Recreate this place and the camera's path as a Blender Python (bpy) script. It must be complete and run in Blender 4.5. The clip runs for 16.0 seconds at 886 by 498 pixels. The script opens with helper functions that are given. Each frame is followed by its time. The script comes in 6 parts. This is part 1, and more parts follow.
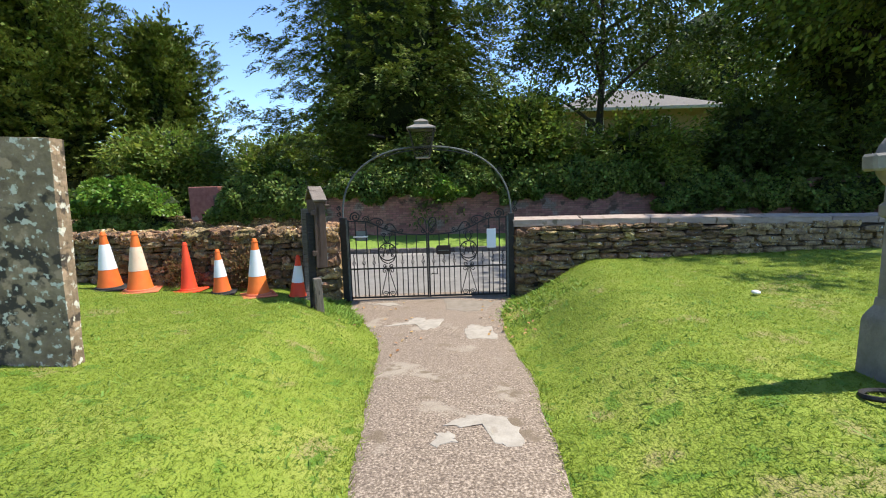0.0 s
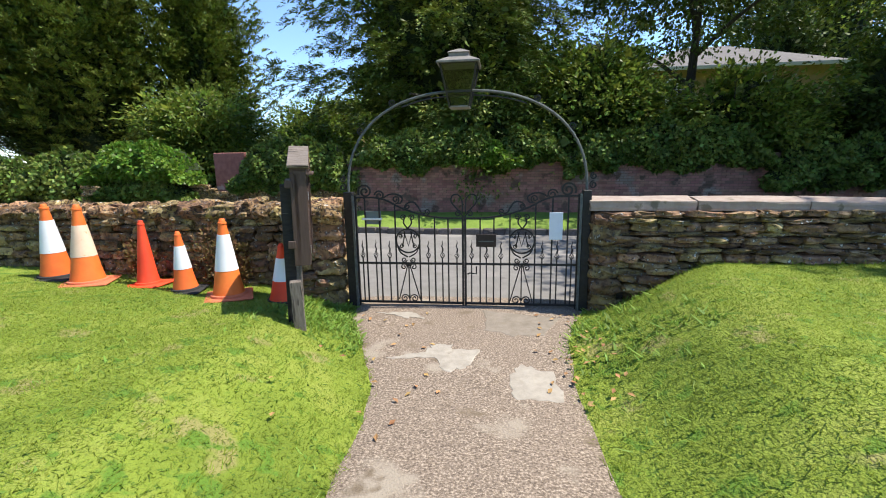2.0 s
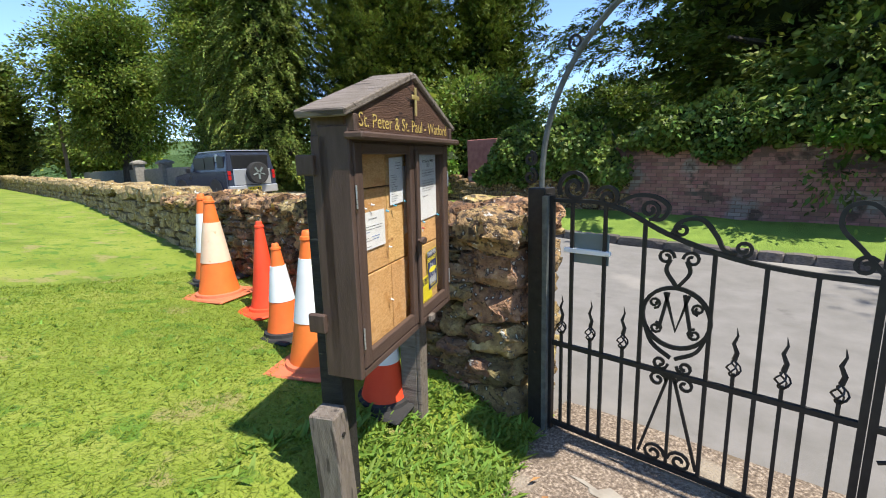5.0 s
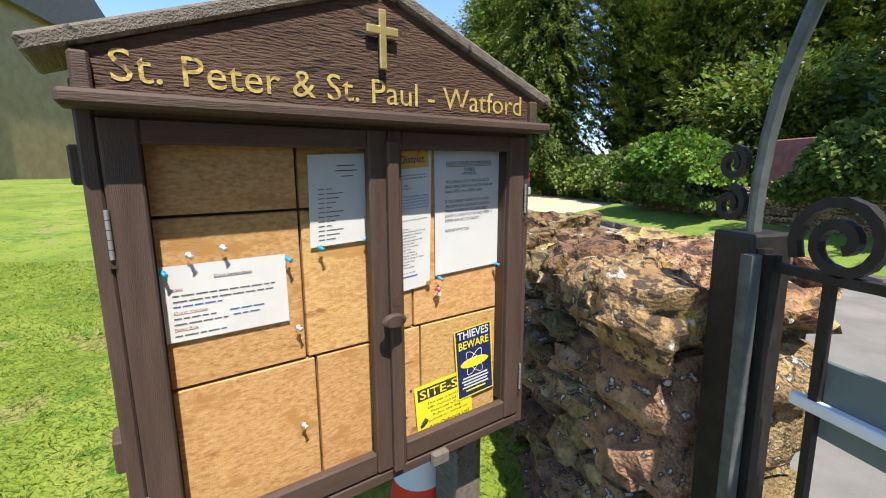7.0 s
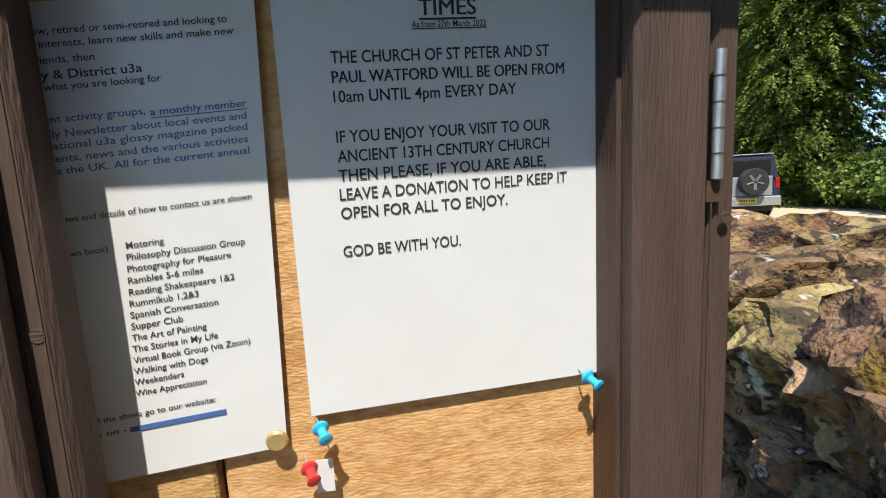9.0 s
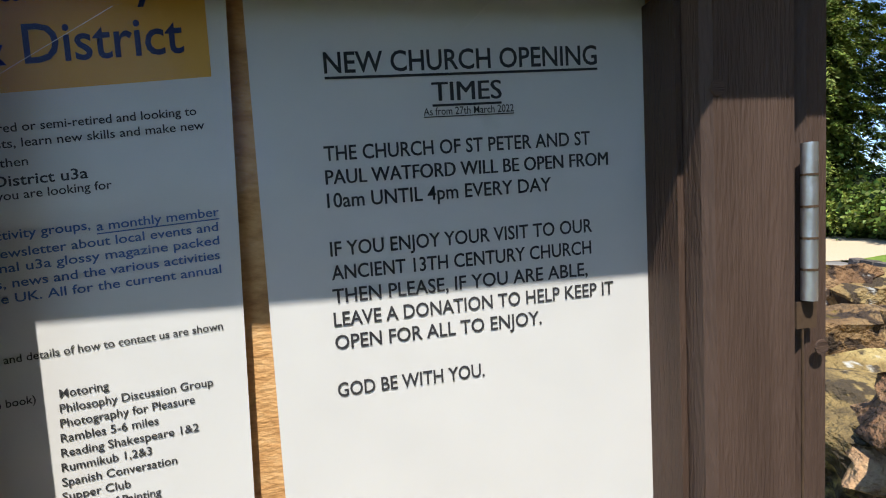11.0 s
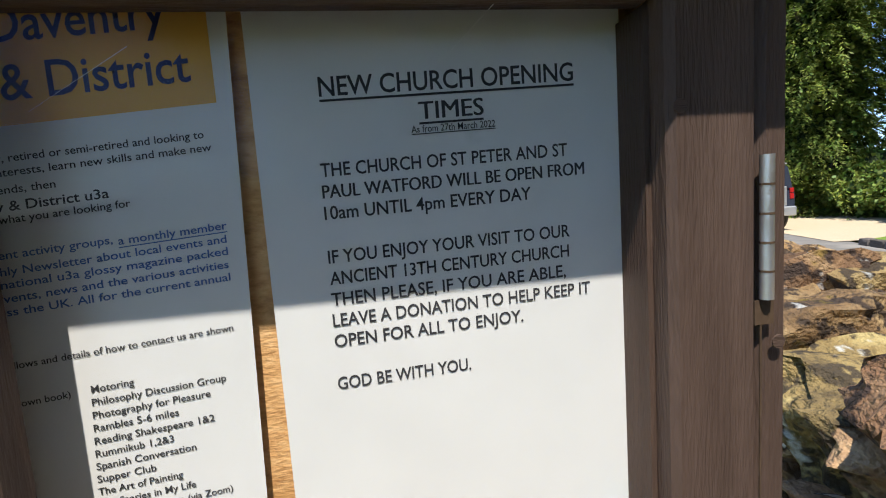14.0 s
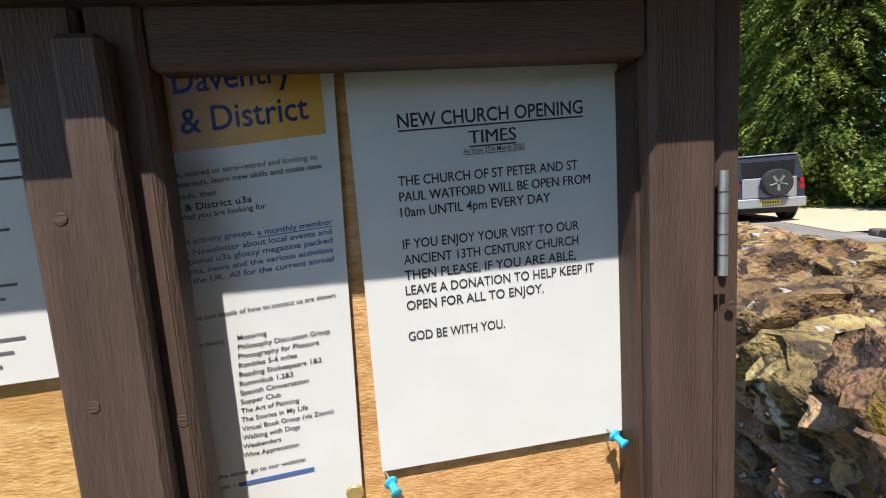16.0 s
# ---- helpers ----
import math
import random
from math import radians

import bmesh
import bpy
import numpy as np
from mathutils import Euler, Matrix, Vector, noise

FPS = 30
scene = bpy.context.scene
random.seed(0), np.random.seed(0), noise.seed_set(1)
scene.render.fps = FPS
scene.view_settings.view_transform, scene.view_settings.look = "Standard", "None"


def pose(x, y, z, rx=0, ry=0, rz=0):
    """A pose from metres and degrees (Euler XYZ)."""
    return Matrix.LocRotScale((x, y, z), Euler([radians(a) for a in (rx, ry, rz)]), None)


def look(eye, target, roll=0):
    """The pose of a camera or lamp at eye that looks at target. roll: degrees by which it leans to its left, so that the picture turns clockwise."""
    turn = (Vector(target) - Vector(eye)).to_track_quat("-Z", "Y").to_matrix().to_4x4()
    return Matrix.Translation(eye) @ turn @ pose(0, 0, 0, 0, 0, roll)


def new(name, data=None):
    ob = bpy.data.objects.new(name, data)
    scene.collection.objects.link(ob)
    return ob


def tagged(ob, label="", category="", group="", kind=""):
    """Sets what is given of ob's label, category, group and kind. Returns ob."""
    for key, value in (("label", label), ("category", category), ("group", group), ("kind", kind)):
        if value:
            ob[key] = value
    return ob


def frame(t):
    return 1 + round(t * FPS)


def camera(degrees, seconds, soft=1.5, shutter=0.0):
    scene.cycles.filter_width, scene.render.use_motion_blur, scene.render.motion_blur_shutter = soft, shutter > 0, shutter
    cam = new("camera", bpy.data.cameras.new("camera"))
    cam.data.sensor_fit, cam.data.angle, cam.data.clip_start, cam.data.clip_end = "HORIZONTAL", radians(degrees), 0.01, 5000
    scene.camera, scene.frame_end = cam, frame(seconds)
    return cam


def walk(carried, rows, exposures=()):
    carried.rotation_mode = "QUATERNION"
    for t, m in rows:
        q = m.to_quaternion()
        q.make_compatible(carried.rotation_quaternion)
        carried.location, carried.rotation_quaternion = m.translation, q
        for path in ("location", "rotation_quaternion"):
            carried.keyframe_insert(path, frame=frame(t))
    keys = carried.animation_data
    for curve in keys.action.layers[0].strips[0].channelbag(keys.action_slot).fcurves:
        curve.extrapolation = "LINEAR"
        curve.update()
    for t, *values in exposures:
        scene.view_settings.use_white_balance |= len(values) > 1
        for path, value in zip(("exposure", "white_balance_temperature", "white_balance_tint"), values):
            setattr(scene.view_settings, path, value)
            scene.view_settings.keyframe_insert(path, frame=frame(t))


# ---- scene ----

# ---------- camera and walk ----------
cam = camera(89.8, 16.0, soft=1.05)
PATH = [
    (0.0, pose(0.0, 0.0, 1.933, 82.1, 1.7, -0.2)),
    (0.5, pose(0.078, 0.56, 1.899, 81.8, 1.6, 0.6)),
    (1.0, pose(0.101, 1.12, 1.849, 80.8, 1.5, 1.9)),
    (1.5, pose(0.134, 1.68, 1.832, 79.7, 1.2, 4.0)),
    (2.0, pose(0.14, 2.223, 1.827, 78.8, 1.0, 6.9)),
    (2.5, pose(0.078, 2.766, 1.821, 78.0, 1.0, 10.8)),
    (3.0, pose(0.039, 3.326, 1.765, 77.7, 1.2, 14.7)),
    (3.5, pose(-0.095, 3.875, 1.726, 78.1, 1.6, 20.4)),
    (4.0, pose(-0.157, 4.402, 1.698, 78.3, 1.9, 26.9)),
    (4.5, pose(-0.246, 4.889, 1.67, 78.8, 2.2, 34.1)),
    (5.0, pose(-0.398, 5.348, 1.636, 78.8, 2.1, 42.4)),
    (7.3, pose(-0.8630, 6.6930, 1.6110, 80.85, 0.70, 78.60)),
    (7.5, pose(-0.8863, 6.7200, 1.6053, 81.27, 0.74, 79.10)),
    (8.0, pose(-1.1772, 6.8525, 1.5787, 81.72, 1.33, 84.62)),
    (8.5, pose(-1.4874, 7.0101, 1.5252, 82.07, 2.45, 98.30)),
    (9.0, pose(-1.6745, 7.0231, 1.5004, 83.36, 3.05, 102.86)),
    (9.5, pose(-1.6903, 6.9829, 1.5059, 85.86, 3.31, 103.23)),
    (10.0, pose(-1.7270, 6.9831, 1.5445, 84.96, 3.45, 101.78)),
    (10.2, pose(-1.7447, 6.9983, 1.5413, 88.07, 3.17, 103.18)),
    (12.3, pose(-1.7135, 7.0083, 1.5714, 85.36, 3.75, 103.62)),
    (12.5, pose(-1.7132, 7.0115, 1.5689, 85.41, 3.83, 103.64)),
    (13.0, pose(-1.7164, 7.0154, 1.5676, 85.28, 3.90, 103.71)),
    (13.5, pose(-1.7176, 7.0213, 1.5622, 85.59, 3.96, 104.09)),
    (14.0, pose(-1.7171, 7.0195, 1.5640, 85.31, 4.09, 104.08)),
    (14.5, pose(-1.7148, 7.0078, 1.5661, 85.28, 4.24, 104.10)),
    (15.0, pose(-1.7115, 6.9936, 1.5643, 85.01, 4.21, 103.93)),
    (15.5, pose(-1.6899, 6.9940, 1.5572, 86.23, 4.39, 104.56)),
    (16.0, pose(-1.6172, 7.0150, 1.5738, 84.05, 4.08, 104.91)),
]
walk(cam, PATH, exposures=[(0.0, 1.18), (5.0, 1.20), (7.5, 1.20), (8.5, 1.08), (10.0, 1.06), (15.0, 1.04), (16.0, 1.12)])

# ---------- sky and sun ----------
SUN_AZ, SUN_EL = 7.0, 62.0   # azimuth from +x towards +y, elevation
world = bpy.data.worlds.new("sky")
scene.world = world
world.use_nodes = True
wn = world.node_tree
wn.nodes.clear()
wo = wn.nodes.new("ShaderNodeOutputWorld")
wb = wn.nodes.new("ShaderNodeBackground")
ws = wn.nodes.new("ShaderNodeTexSky")
ws.sky_type = "NISHITA"
ws.sun_disc = False
ws.sun_elevation = radians(SUN_EL)
ws.sun_rotation = radians(90 - SUN_AZ)
ws.air_density, ws.dust_density, ws.ozone_density = 1.0, 0.0, 5.0
ws.altitude = 1500
wb.inputs[1].default_value = 0.14
wn.links.new(ws.outputs[0], wb.inputs[0])
wn.links.new(wb.outputs[0], wo.inputs[0])
sl = bpy.data.lights.new("sun", "SUN")
sl.energy, sl.angle, sl.color = 3.7, radians(0.55), (1.0, 0.95, 0.86)
sun = new("sun", sl)
sd = Vector((math.cos(radians(SUN_AZ)) * math.cos(radians(SUN_EL)), math.sin(radians(SUN_AZ)) * math.cos(radians(SUN_EL)), math.sin(radians(SUN_EL))))
sun.matrix_world = look(sd * 60, (0, 0, 0))

# ---------- materials ----------
def mat(name, stops, scale=4.0, detail=6.0, rough=0.8, metal=0.0, bump=0.3, bump_scale=40.0, bump_dist=0.01, spots=None, spot_scale=3.0, spot_cut=0.55,
        rand=0.0, island=False, stretch=(1, 1, 1), trans=0.0, spec=0.3, more=None, placed=False):
    """Procedural surface: a colour ramp over two scales of noise, blotches, variation per piece and fine relief."""
    m = bpy.data.materials.new(name)
    m.use_nodes = True
    t = m.node_tree
    N, L = t.nodes, t.links
    b = N["Principled BSDF"]
    co = N.new("ShaderNodeTexCoord")
    mp = N.new("ShaderNodeMapping")
    mp.inputs["Scale"].default_value = stretch
    L.new(N.new("ShaderNodeNewGeometry").outputs["Position"] if placed else co.outputs["Object"], mp.inputs["Vector"])
    vec = mp.outputs["Vector"]
    info = N.new("ShaderNodeObjectInfo")
    if rand and not island:
        sh = N.new("ShaderNodeVectorMath"); sh.operation = "MULTIPLY_ADD"
        sc = N.new("ShaderNodeCombineXYZ")
        for i in range(3):
            L.new(info.outputs["Random"], sc.inputs[i])
        L.new(sc.outputs[0], sh.inputs[0]); sh.inputs[1].default_value = (13, 29, 47); L.new(vec, sh.inputs[2])
        vec = sh.outputs[0]
    n1 = N.new("ShaderNodeTexNoise"); n1.inputs["Scale"].default_value = scale; n1.inputs["Detail"].default_value = detail
    n1.inputs["Roughness"].default_value = 0.65
    L.new(vec, n1.inputs["Vector"])
    rp = N.new("ShaderNodeValToRGB")
    el = rp.color_ramp.elements
    k = len(stops)
    for i, c in enumerate(stops):
        e = el[i] if i < 2 else el.new(0.5)
        e.position = 0.3 + 0.4 * i / max(1, k - 1)
        e.color = (*c, 1)
    for i, c in enumerate(stops):
        el[i].position = 0.3 + 0.4 * i / max(1, k - 1); el[i].color = (*c, 1)
    L.new(n1.outputs["Fac"], rp.inputs[0])
    col = rp.outputs[0]
    for sp in ([(spots, spot_scale, spot_cut)] if spots else []) + (more or []):
        n2 = N.new("ShaderNodeTexNoise"); n2.inputs["Scale"].default_value = sp[1]; n2.inputs["Detail"].default_value = 5
        L.new(vec, n2.inputs["Vector"])
        r2 = N.new("ShaderNodeMapRange"); r2.inputs["From Min"].default_value = sp[2]; r2.inputs["From Max"].default_value = sp[2] + 0.06
        L.new(n2.outputs["Fac"], r2.inputs[0])
        mx = N.new("ShaderNodeMix"); mx.data_type = "RGBA"
        L.new(r2.outputs[0], mx.inputs[0]); L.new(col, mx.inputs[6]); mx.inputs[7].default_value = (*sp[0], 1)
        col = mx.outputs[2]
    if rand:
        hv = N.new("ShaderNodeHueSaturation")
        mr = N.new("ShaderNodeMapRange"); mr.inputs["To Min"].default_value = 1 - rand; mr.inputs["To Max"].default_value = 1 + rand
        src = info.outputs["Random"]
        if island:
            src = N.new("ShaderNodeNewGeometry").outputs["Random Per Island"]
        L.new(src, mr.inputs[0]); L.new(mr.outputs[0], hv.inputs["Value"])
        mr2 = N.new("ShaderNodeMapRange"); mr2.inputs["To Min"].default_value = 0.5 - rand * 0.06; mr2.inputs["To Max"].default_value = 0.5 + rand * 0.06
        ml = N.new("ShaderNodeMath"); ml.operation = "MULTIPLY"; ml.inputs[1].default_value = 7.13
        fr = N.new("ShaderNodeMath"); fr.operation = "FRACT"
        L.new(src, ml.inputs[0]); L.new(ml.outputs[0], fr.inputs[0]); L.new(fr.outputs[0], mr2.inputs[0]); L.new(mr2.outputs[0], hv.inputs["Hue"])
        L.new(col, hv.inputs["Color"])
        col = hv.outputs[0]
    L.new(col, b.inputs["Base Color"])
    b.inputs["Roughness"].default_value, b.inputs["Metallic"].default_value = rough, metal
    b.inputs["Specular IOR Level"].default_value = spec
    if bump:
        n3 = N.new("ShaderNodeTexNoise"); n3.inputs["Scale"].default_value = bump_scale; n3.inputs["Detail"].default_value = 5
        L.new(vec, n3.inputs["Vector"])
        bp = N.new("ShaderNodeBump"); bp.inputs["Strength"].default_value = bump; bp.inputs["Distance"].default_value = bump_dist
        L.new(n3.outputs["Fac"], bp.inputs["Height"]); L.new(bp.outputs[0], b.inputs["Normal"])
    if trans:
        out = N["Material Output"]
        tr = N.new("ShaderNodeBsdfTranslucent"); mix = N.new("ShaderNodeMixShader"); mix.inputs[0].default_value = trans
        L.new(col, tr.inputs[0]); L.new(b.outputs[0], mix.inputs[1]); L.new(tr.outputs[0], mix.inputs[2]); L.new(mix.outputs[0], out.inputs[0])
    return m


M = {}
M["soil"] = mat("soil", [(.10, .075, .045), (.17, .12, .07)], 6, rough=.95)
M["lawn"] = mat("lawn", [(.12, .17, .016), (.205, .265, .030), (.29, .315, .06)], 1.1, 8, rough=.9, bump=1, bump_scale=55, bump_dist=.03, more=[((.27, .25, .08), 2.3, .60), ((.11, .20, .02), 5.0, .58), ((.075, .135, .014), 26.0, .60)])
M["blade"] = mat("blade", [(.150, .215, .020), (.275, .345, .045)], .9, rough=.75, bump=0, rand=.25, island=True, trans=.5)
M["weed"] = mat("weed", [(.13, .22, .03), (.24, .36, .06)], 3, rough=.6, bump=0, rand=.3, island=True, trans=.35)
M["path"] = mat("path", [(.075, .055, .040), (.20, .152, .112), (.46, .37, .28)], 62, 3, rough=.92, bump=.9, bump_scale=70, bump_dist=.012, more=[((.30, .25, .19), 1.6, .60), ((.16, .12, .08), 3.1, .63)])
M["cement"] = mat("cement", [(.26, .225, .18), (.37, .33, .27)], 9, rough=.9, bump=.4, bump_scale=60, spots=(.27, .23, .18), spot_scale=6, spot_cut=.6)
M["worn_cement"] = mat("worn_cement", [(.17, .14, .105), (.25, .21, .165)], 9, rough=.9, bump=.5, bump_scale=70, spots=(.20, .165, .125), spot_scale=5, spot_cut=.58)
M["tarmac"] = mat("tarmac", [(.16, .15, .135), (.22, .205, .19)], 3, 9, rough=.9, bump=.5, bump_scale=150, bump_dist=.006, more=[((.26, .24, .215), .5, .58), ((.13, .12, .11), 1.7, .66)])
M["gravel"] = mat("gravel", [(.42, .33, .22), (.58, .48, .34)], 30, rough=.95, bump=.8, bump_scale=60)
M["verge"] = mat("verge", [(.13, .21, .03), (.22, .31, .05)], 3, 8, rough=.9, bump=1, bump_scale=60, bump_dist=.03)
M["stone"] = mat("stone", [(.075, .050, .032), (.24, .155, .078), (.44, .315, .16)], 9, 8, rough=.92, bump=1.0, bump_scale=75, bump_dist=.02, rand=.42, placed=True,
                 more=[((.060, .042, .030), 24.0, .56), ((.54, .51, .43), 24.0, .63), ((.36, .22, .05), 11.0, .66)])
M["capstone"] = mat("capstone", [(.10, .066, .040), (.31, .195, .088), (.52, .375, .18)], 11, 8, rough=.92, bump=1.0, bump_scale=85, bump_dist=.02, rand=.35, placed=True,
                 more=[((.078, .054, .036), 26.0, .51), ((.26, .19, .03), 9.0, .62), ((.62, .60, .54), 17.0, .64)])
M["coping"] = mat("coping", [(.27, .20, .16), (.36, .29, .235)], 8, rough=.9, bump=.6, bump_scale=40, rand=.12, spots=(.16, .13, .09), spot_scale=5, spot_cut=.62)
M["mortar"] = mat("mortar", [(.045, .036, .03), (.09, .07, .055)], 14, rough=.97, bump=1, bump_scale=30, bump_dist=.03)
M["brick"] = mat("brick", [(.20, .085, .06), (.30, .14, .10)], 7, rough=.9, bump=.5, bump_scale=60, rand=.3, spots=(.34, .26, .22), spot_scale=2.2, spot_cut=.63)
M["old_brick"] = mat("old_brick_joints", [(.13, .075, .055), (.22, .135, .10)], 3, 8, rough=.95, bump=.8, bump_scale=30, spots=(.10, .08, .06), spot_scale=1.3, spot_cut=.58)
M["kerb"] = mat("kerb", [(.07, .06, .05), (.16, .14, .12)], 9, rough=.9, bump=.8, bump_scale=30, rand=.3)
M["iron"] = mat("iron", [(.012, .0105, .0095), (.030, .026, .023)], 20, rough=.55, metal=.0, bump=.35, bump_scale=120, bump_dist=.003, spec=.35, spots=(.11, .06, .035), spot_scale=24, spot_cut=.70)
M["iron_pale"] = mat("iron_pale", [(.05, .055, .05), (.13, .14, .13)], 18, rough=.6, bump=.3, bump_scale=90, bump_dist=.003, spec=.4)
M["lead"] = mat("lead", [(.15, .13, .11), (.25, .225, .195)], 16, rough=.6, bump=.3)
M["brown"] = mat("brown_paint", [(.062, .038, .028), (.098, .062, .047)], 5, 8, rough=.62, bump=.45, bump_scale=60, bump_dist=.004, stretch=(9, 1, 9), spots=(.20, .15, .11), spot_scale=9, spot_cut=.74)
M["brown_rail"] = mat("brown_rail_paint", [(.062, .038, .028), (.098, .062, .047)], 5, 8, rough=.62, bump=.45, bump_scale=60, bump_dist=.004, stretch=(1, 9, 9), spots=(.20, .15, .11), spot_scale=9, spot_cut=.74)
M["tarred"] = mat("tarred_wood", [(.014, .012, .012), (.04, .035, .032)], 8, rough=.7, bump=.7, bump_scale=40, stretch=(6, 6, 1), spots=(.10, .09, .075), spot_scale=9, spot_cut=.68)
M["grey_wood"] = mat("weathered_wood", [(.12, .095, .075), (.24, .20, .165)], 7, 8, rough=.85, bump=.7, bump_scale=40, stretch=(7, 7, 1), spots=(.07, .055, .045), spot_scale=5, spot_cut=.6)
M["gable"] = mat("gable_board", [(.05, .026, .018), (.13, .07, .045)], 4, 8, rough=.7, bump=1.0, bump_scale=45, bump_dist=.008, stretch=(1, 6, 6), spots=(.03, .018, .014), spot_scale=8, spot_cut=.6)
M["ply"] = mat("strand_board", [(.36, .19, .065), (.56, .33, .13), (.66, .43, .20)], 70, 8, rough=.75, bump=.35, bump_scale=220, bump_dist=.003, rand=.1, stretch=(1, 2.2, 1), spots=(.46, .25, .085), spot_scale=9, spot_cut=.58, more=[((.30, .14, .05), 14, .68), ((.20, .10, .04), 30, .74)])
M["ply_gap"] = mat("board_gap", [(.05, .03, .018), (.09, .055, .03)], 30, rough=.9)
M["paper"] = mat("paper", [(.61, .61, .605), (.69, .69, .685)], 7, rough=.7, bump=.12, bump_scale=12, bump_dist=.004, spots=(.56, .56, .55), spot_scale=17, spot_cut=.72)
M["ink"] = mat("ink", [(.025, .025, .03), (.05, .05, .055)], 30, rough=.7, bump=0)
M["grey_ink"] = mat("grey_ink", [(.10, .10, .11), (.15, .15, .16)], 30, rough=.7, bump=0)
M["blue_ink"] = mat("blue_ink", [(.05, .11, .30), (.08, .15, .36)], 30, rough=.7, bump=0)
M["red_ink"] = mat("red_ink", [(.40, .10, .10), (.45, .14, .13)], 30, rough=.7, bump=0)
M["navy"] = mat("navy_ink", [(.012, .02, .09), (.02, .03, .12)], 9, rough=.6, bump=0)
M["amber"] = mat("amber_ink", [(.62, .33, .06), (.68, .38, .08)], 9, rough=.65, bump=0)
M["yellow"] = mat("yellow_vinyl", [(.80, .66, .02), (.86, .73, .04)], 6, rough=.4, bump=0)
M["gold"] = mat("gold_paint", [(.42, .29, .075), (.60, .45, .14)], 30, rough=.55, bump=.4, bump_scale=90, spots=(.14, .08, .045), spot_scale=42, spot_cut=.60)
M["brass"] = mat("brass", [(.50, .37, .14), (.65, .50, .22)], 12, rough=.4, metal=.6, bump=.2)
M["steel"] = mat("galvanised_steel", [(.42, .42, .42), (.58, .58, .58)], 20, rough=.42, metal=.8, bump=.2, spots=(.24, .20, .17), spot_scale=16, spot_cut=.6)
M["orange"] = mat("orange_plastic", [(.72, .13, .025), (.83, .18, .035)], 4, rough=.55, bump=.2, bump_scale=20, rand=.06, spots=(.42, .12, .05), spot_scale=7, spot_cut=.70)
M["scarlet"] = mat("scarlet_plastic", [(.74, .055, .02), (.82, .085, .03)], 4, rough=.55, bump=.2, bump_scale=20, spots=(.45, .09, .06), spot_scale=7, spot_cut=.7)
M["dull_orange"] = mat("faded_plastic", [(.50, .13, .06), (.62, .17, .08)], 5, rough=.65, bump=.2)
M["black_rubber"] = mat("rubber", [(.018, .018, .018), (.04, .038, .036)], 9, rough=.85, bump=.3)
M["white_band"] = mat("white_sleeve", [(.72, .72, .72), (.80, .80, .80)], 5, rough=.5, bump=.1, spots=(.50, .47, .42), spot_scale=9, spot_cut=.68)
M["cream_band"] = mat("cream_sleeve", [(.72, .49, .33), (.80, .60, .44)], 5, rough=.5, bump=.1, spots=(.60, .36, .2), spot_scale=9, spot_cut=.66)
M["slab"] = mat("lichen_slab", [(.17, .115, .075), (.27, .19, .12), (.40, .285, .185)], 9, 9, rough=.95, bump=.9, bump_scale=28, bump_dist=.012,
                more=[((.075, .058, .045), 6.5, .54), ((.46, .31, .20), 7.5, .585), ((.66, .61, .50), 17.0, .57)])
M["cross_stone"] = mat("grey_memorial_stone", [(.16, .145, .125), (.28, .255, .22)], 7, rough=.9, bump=.6, spots=(.42, .40, .35), spot_scale=9, spot_cut=.66)
M["bark"] = mat("bark", [(.035, .028, .022), (.09, .075, .06)], 6, rough=.95, bump=1, bump_scale=14, bump_dist=.04, stretch=(3, 3, .6))
M["yew"] = mat("yew_leaf", [(.062, .094, .014), (.172, .215, .032)], .45, 4, rough=.6, bump=0, rand=.55, island=True, trans=.15)
M["spruce"] = mat("conifer_leaf", [(.066, .104, .016), (.195, .240, .038)], .5, 4, rough=.6, bump=0, rand=.55, island=True, trans=.15)
M["broad"] = mat("broad_leaf", [(.090, .140, .020), (.215, .270, .042)], .5, 4, rough=.45, bump=0, rand=.55, island=True, trans=.4)
# Darkened copy of broad_leaf, with the gloom of shaded trees put into the colour.
M["dark_broad"] = mat("shaded_broad_leaf", [(.045, .080, .016), (.125, .170, .032)], .5, 4, rough=.5, bump=0, rand=.45, island=True, trans=.3)
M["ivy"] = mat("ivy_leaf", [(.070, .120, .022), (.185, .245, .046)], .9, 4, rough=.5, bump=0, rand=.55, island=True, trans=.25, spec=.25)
# Brighter ivy: young shoots, and a bush top with sunlight put into its colour.
M["ivy_lit"] = mat("lit_young_ivy_leaf", [(.09, .18, .02), (.17, .28, .035)], .9, 4, rough=.4, bump=0, rand=.4, island=True, trans=.35)
# Near-black filler: the shade between leaves is put into its colour.
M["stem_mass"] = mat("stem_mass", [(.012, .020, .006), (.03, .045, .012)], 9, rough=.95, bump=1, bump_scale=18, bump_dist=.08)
M["far_green"] = mat("far_wood", [(.05, .09, .03), (.09, .14, .05)], .3, 6, rough=.9, bump=1, bump_scale=2, bump_dist=.5)
M["house_stone"] = mat("house_stone", [(.33, .24, .13), (.45, .34, .2)], 2.5, 8, rough=.9, bump=.5, bump_scale=8)
M["slate"] = mat("slate", [(.11, .10, .095), (.18, .165, .15)], 3, 8, rough=.8, bump=.5, bump_scale=6, stretch=(1, 1, 6))
M["white_paint"] = mat("white_paint", [(.72, .72, .70), (.8, .8, .78)], 6, rough=.5, bump=0)
M["car_paint"] = mat("dark_blue_paint", [(.045, .055, .085), (.055, .065, .095)], 2, rough=.25, metal=.4, bump=0, spec=.6)
M["silver"] = mat("silver_paint", [(.42, .43, .45), (.50, .51, .53)], 3, rough=.3, metal=.5, bump=0, spec=.6)
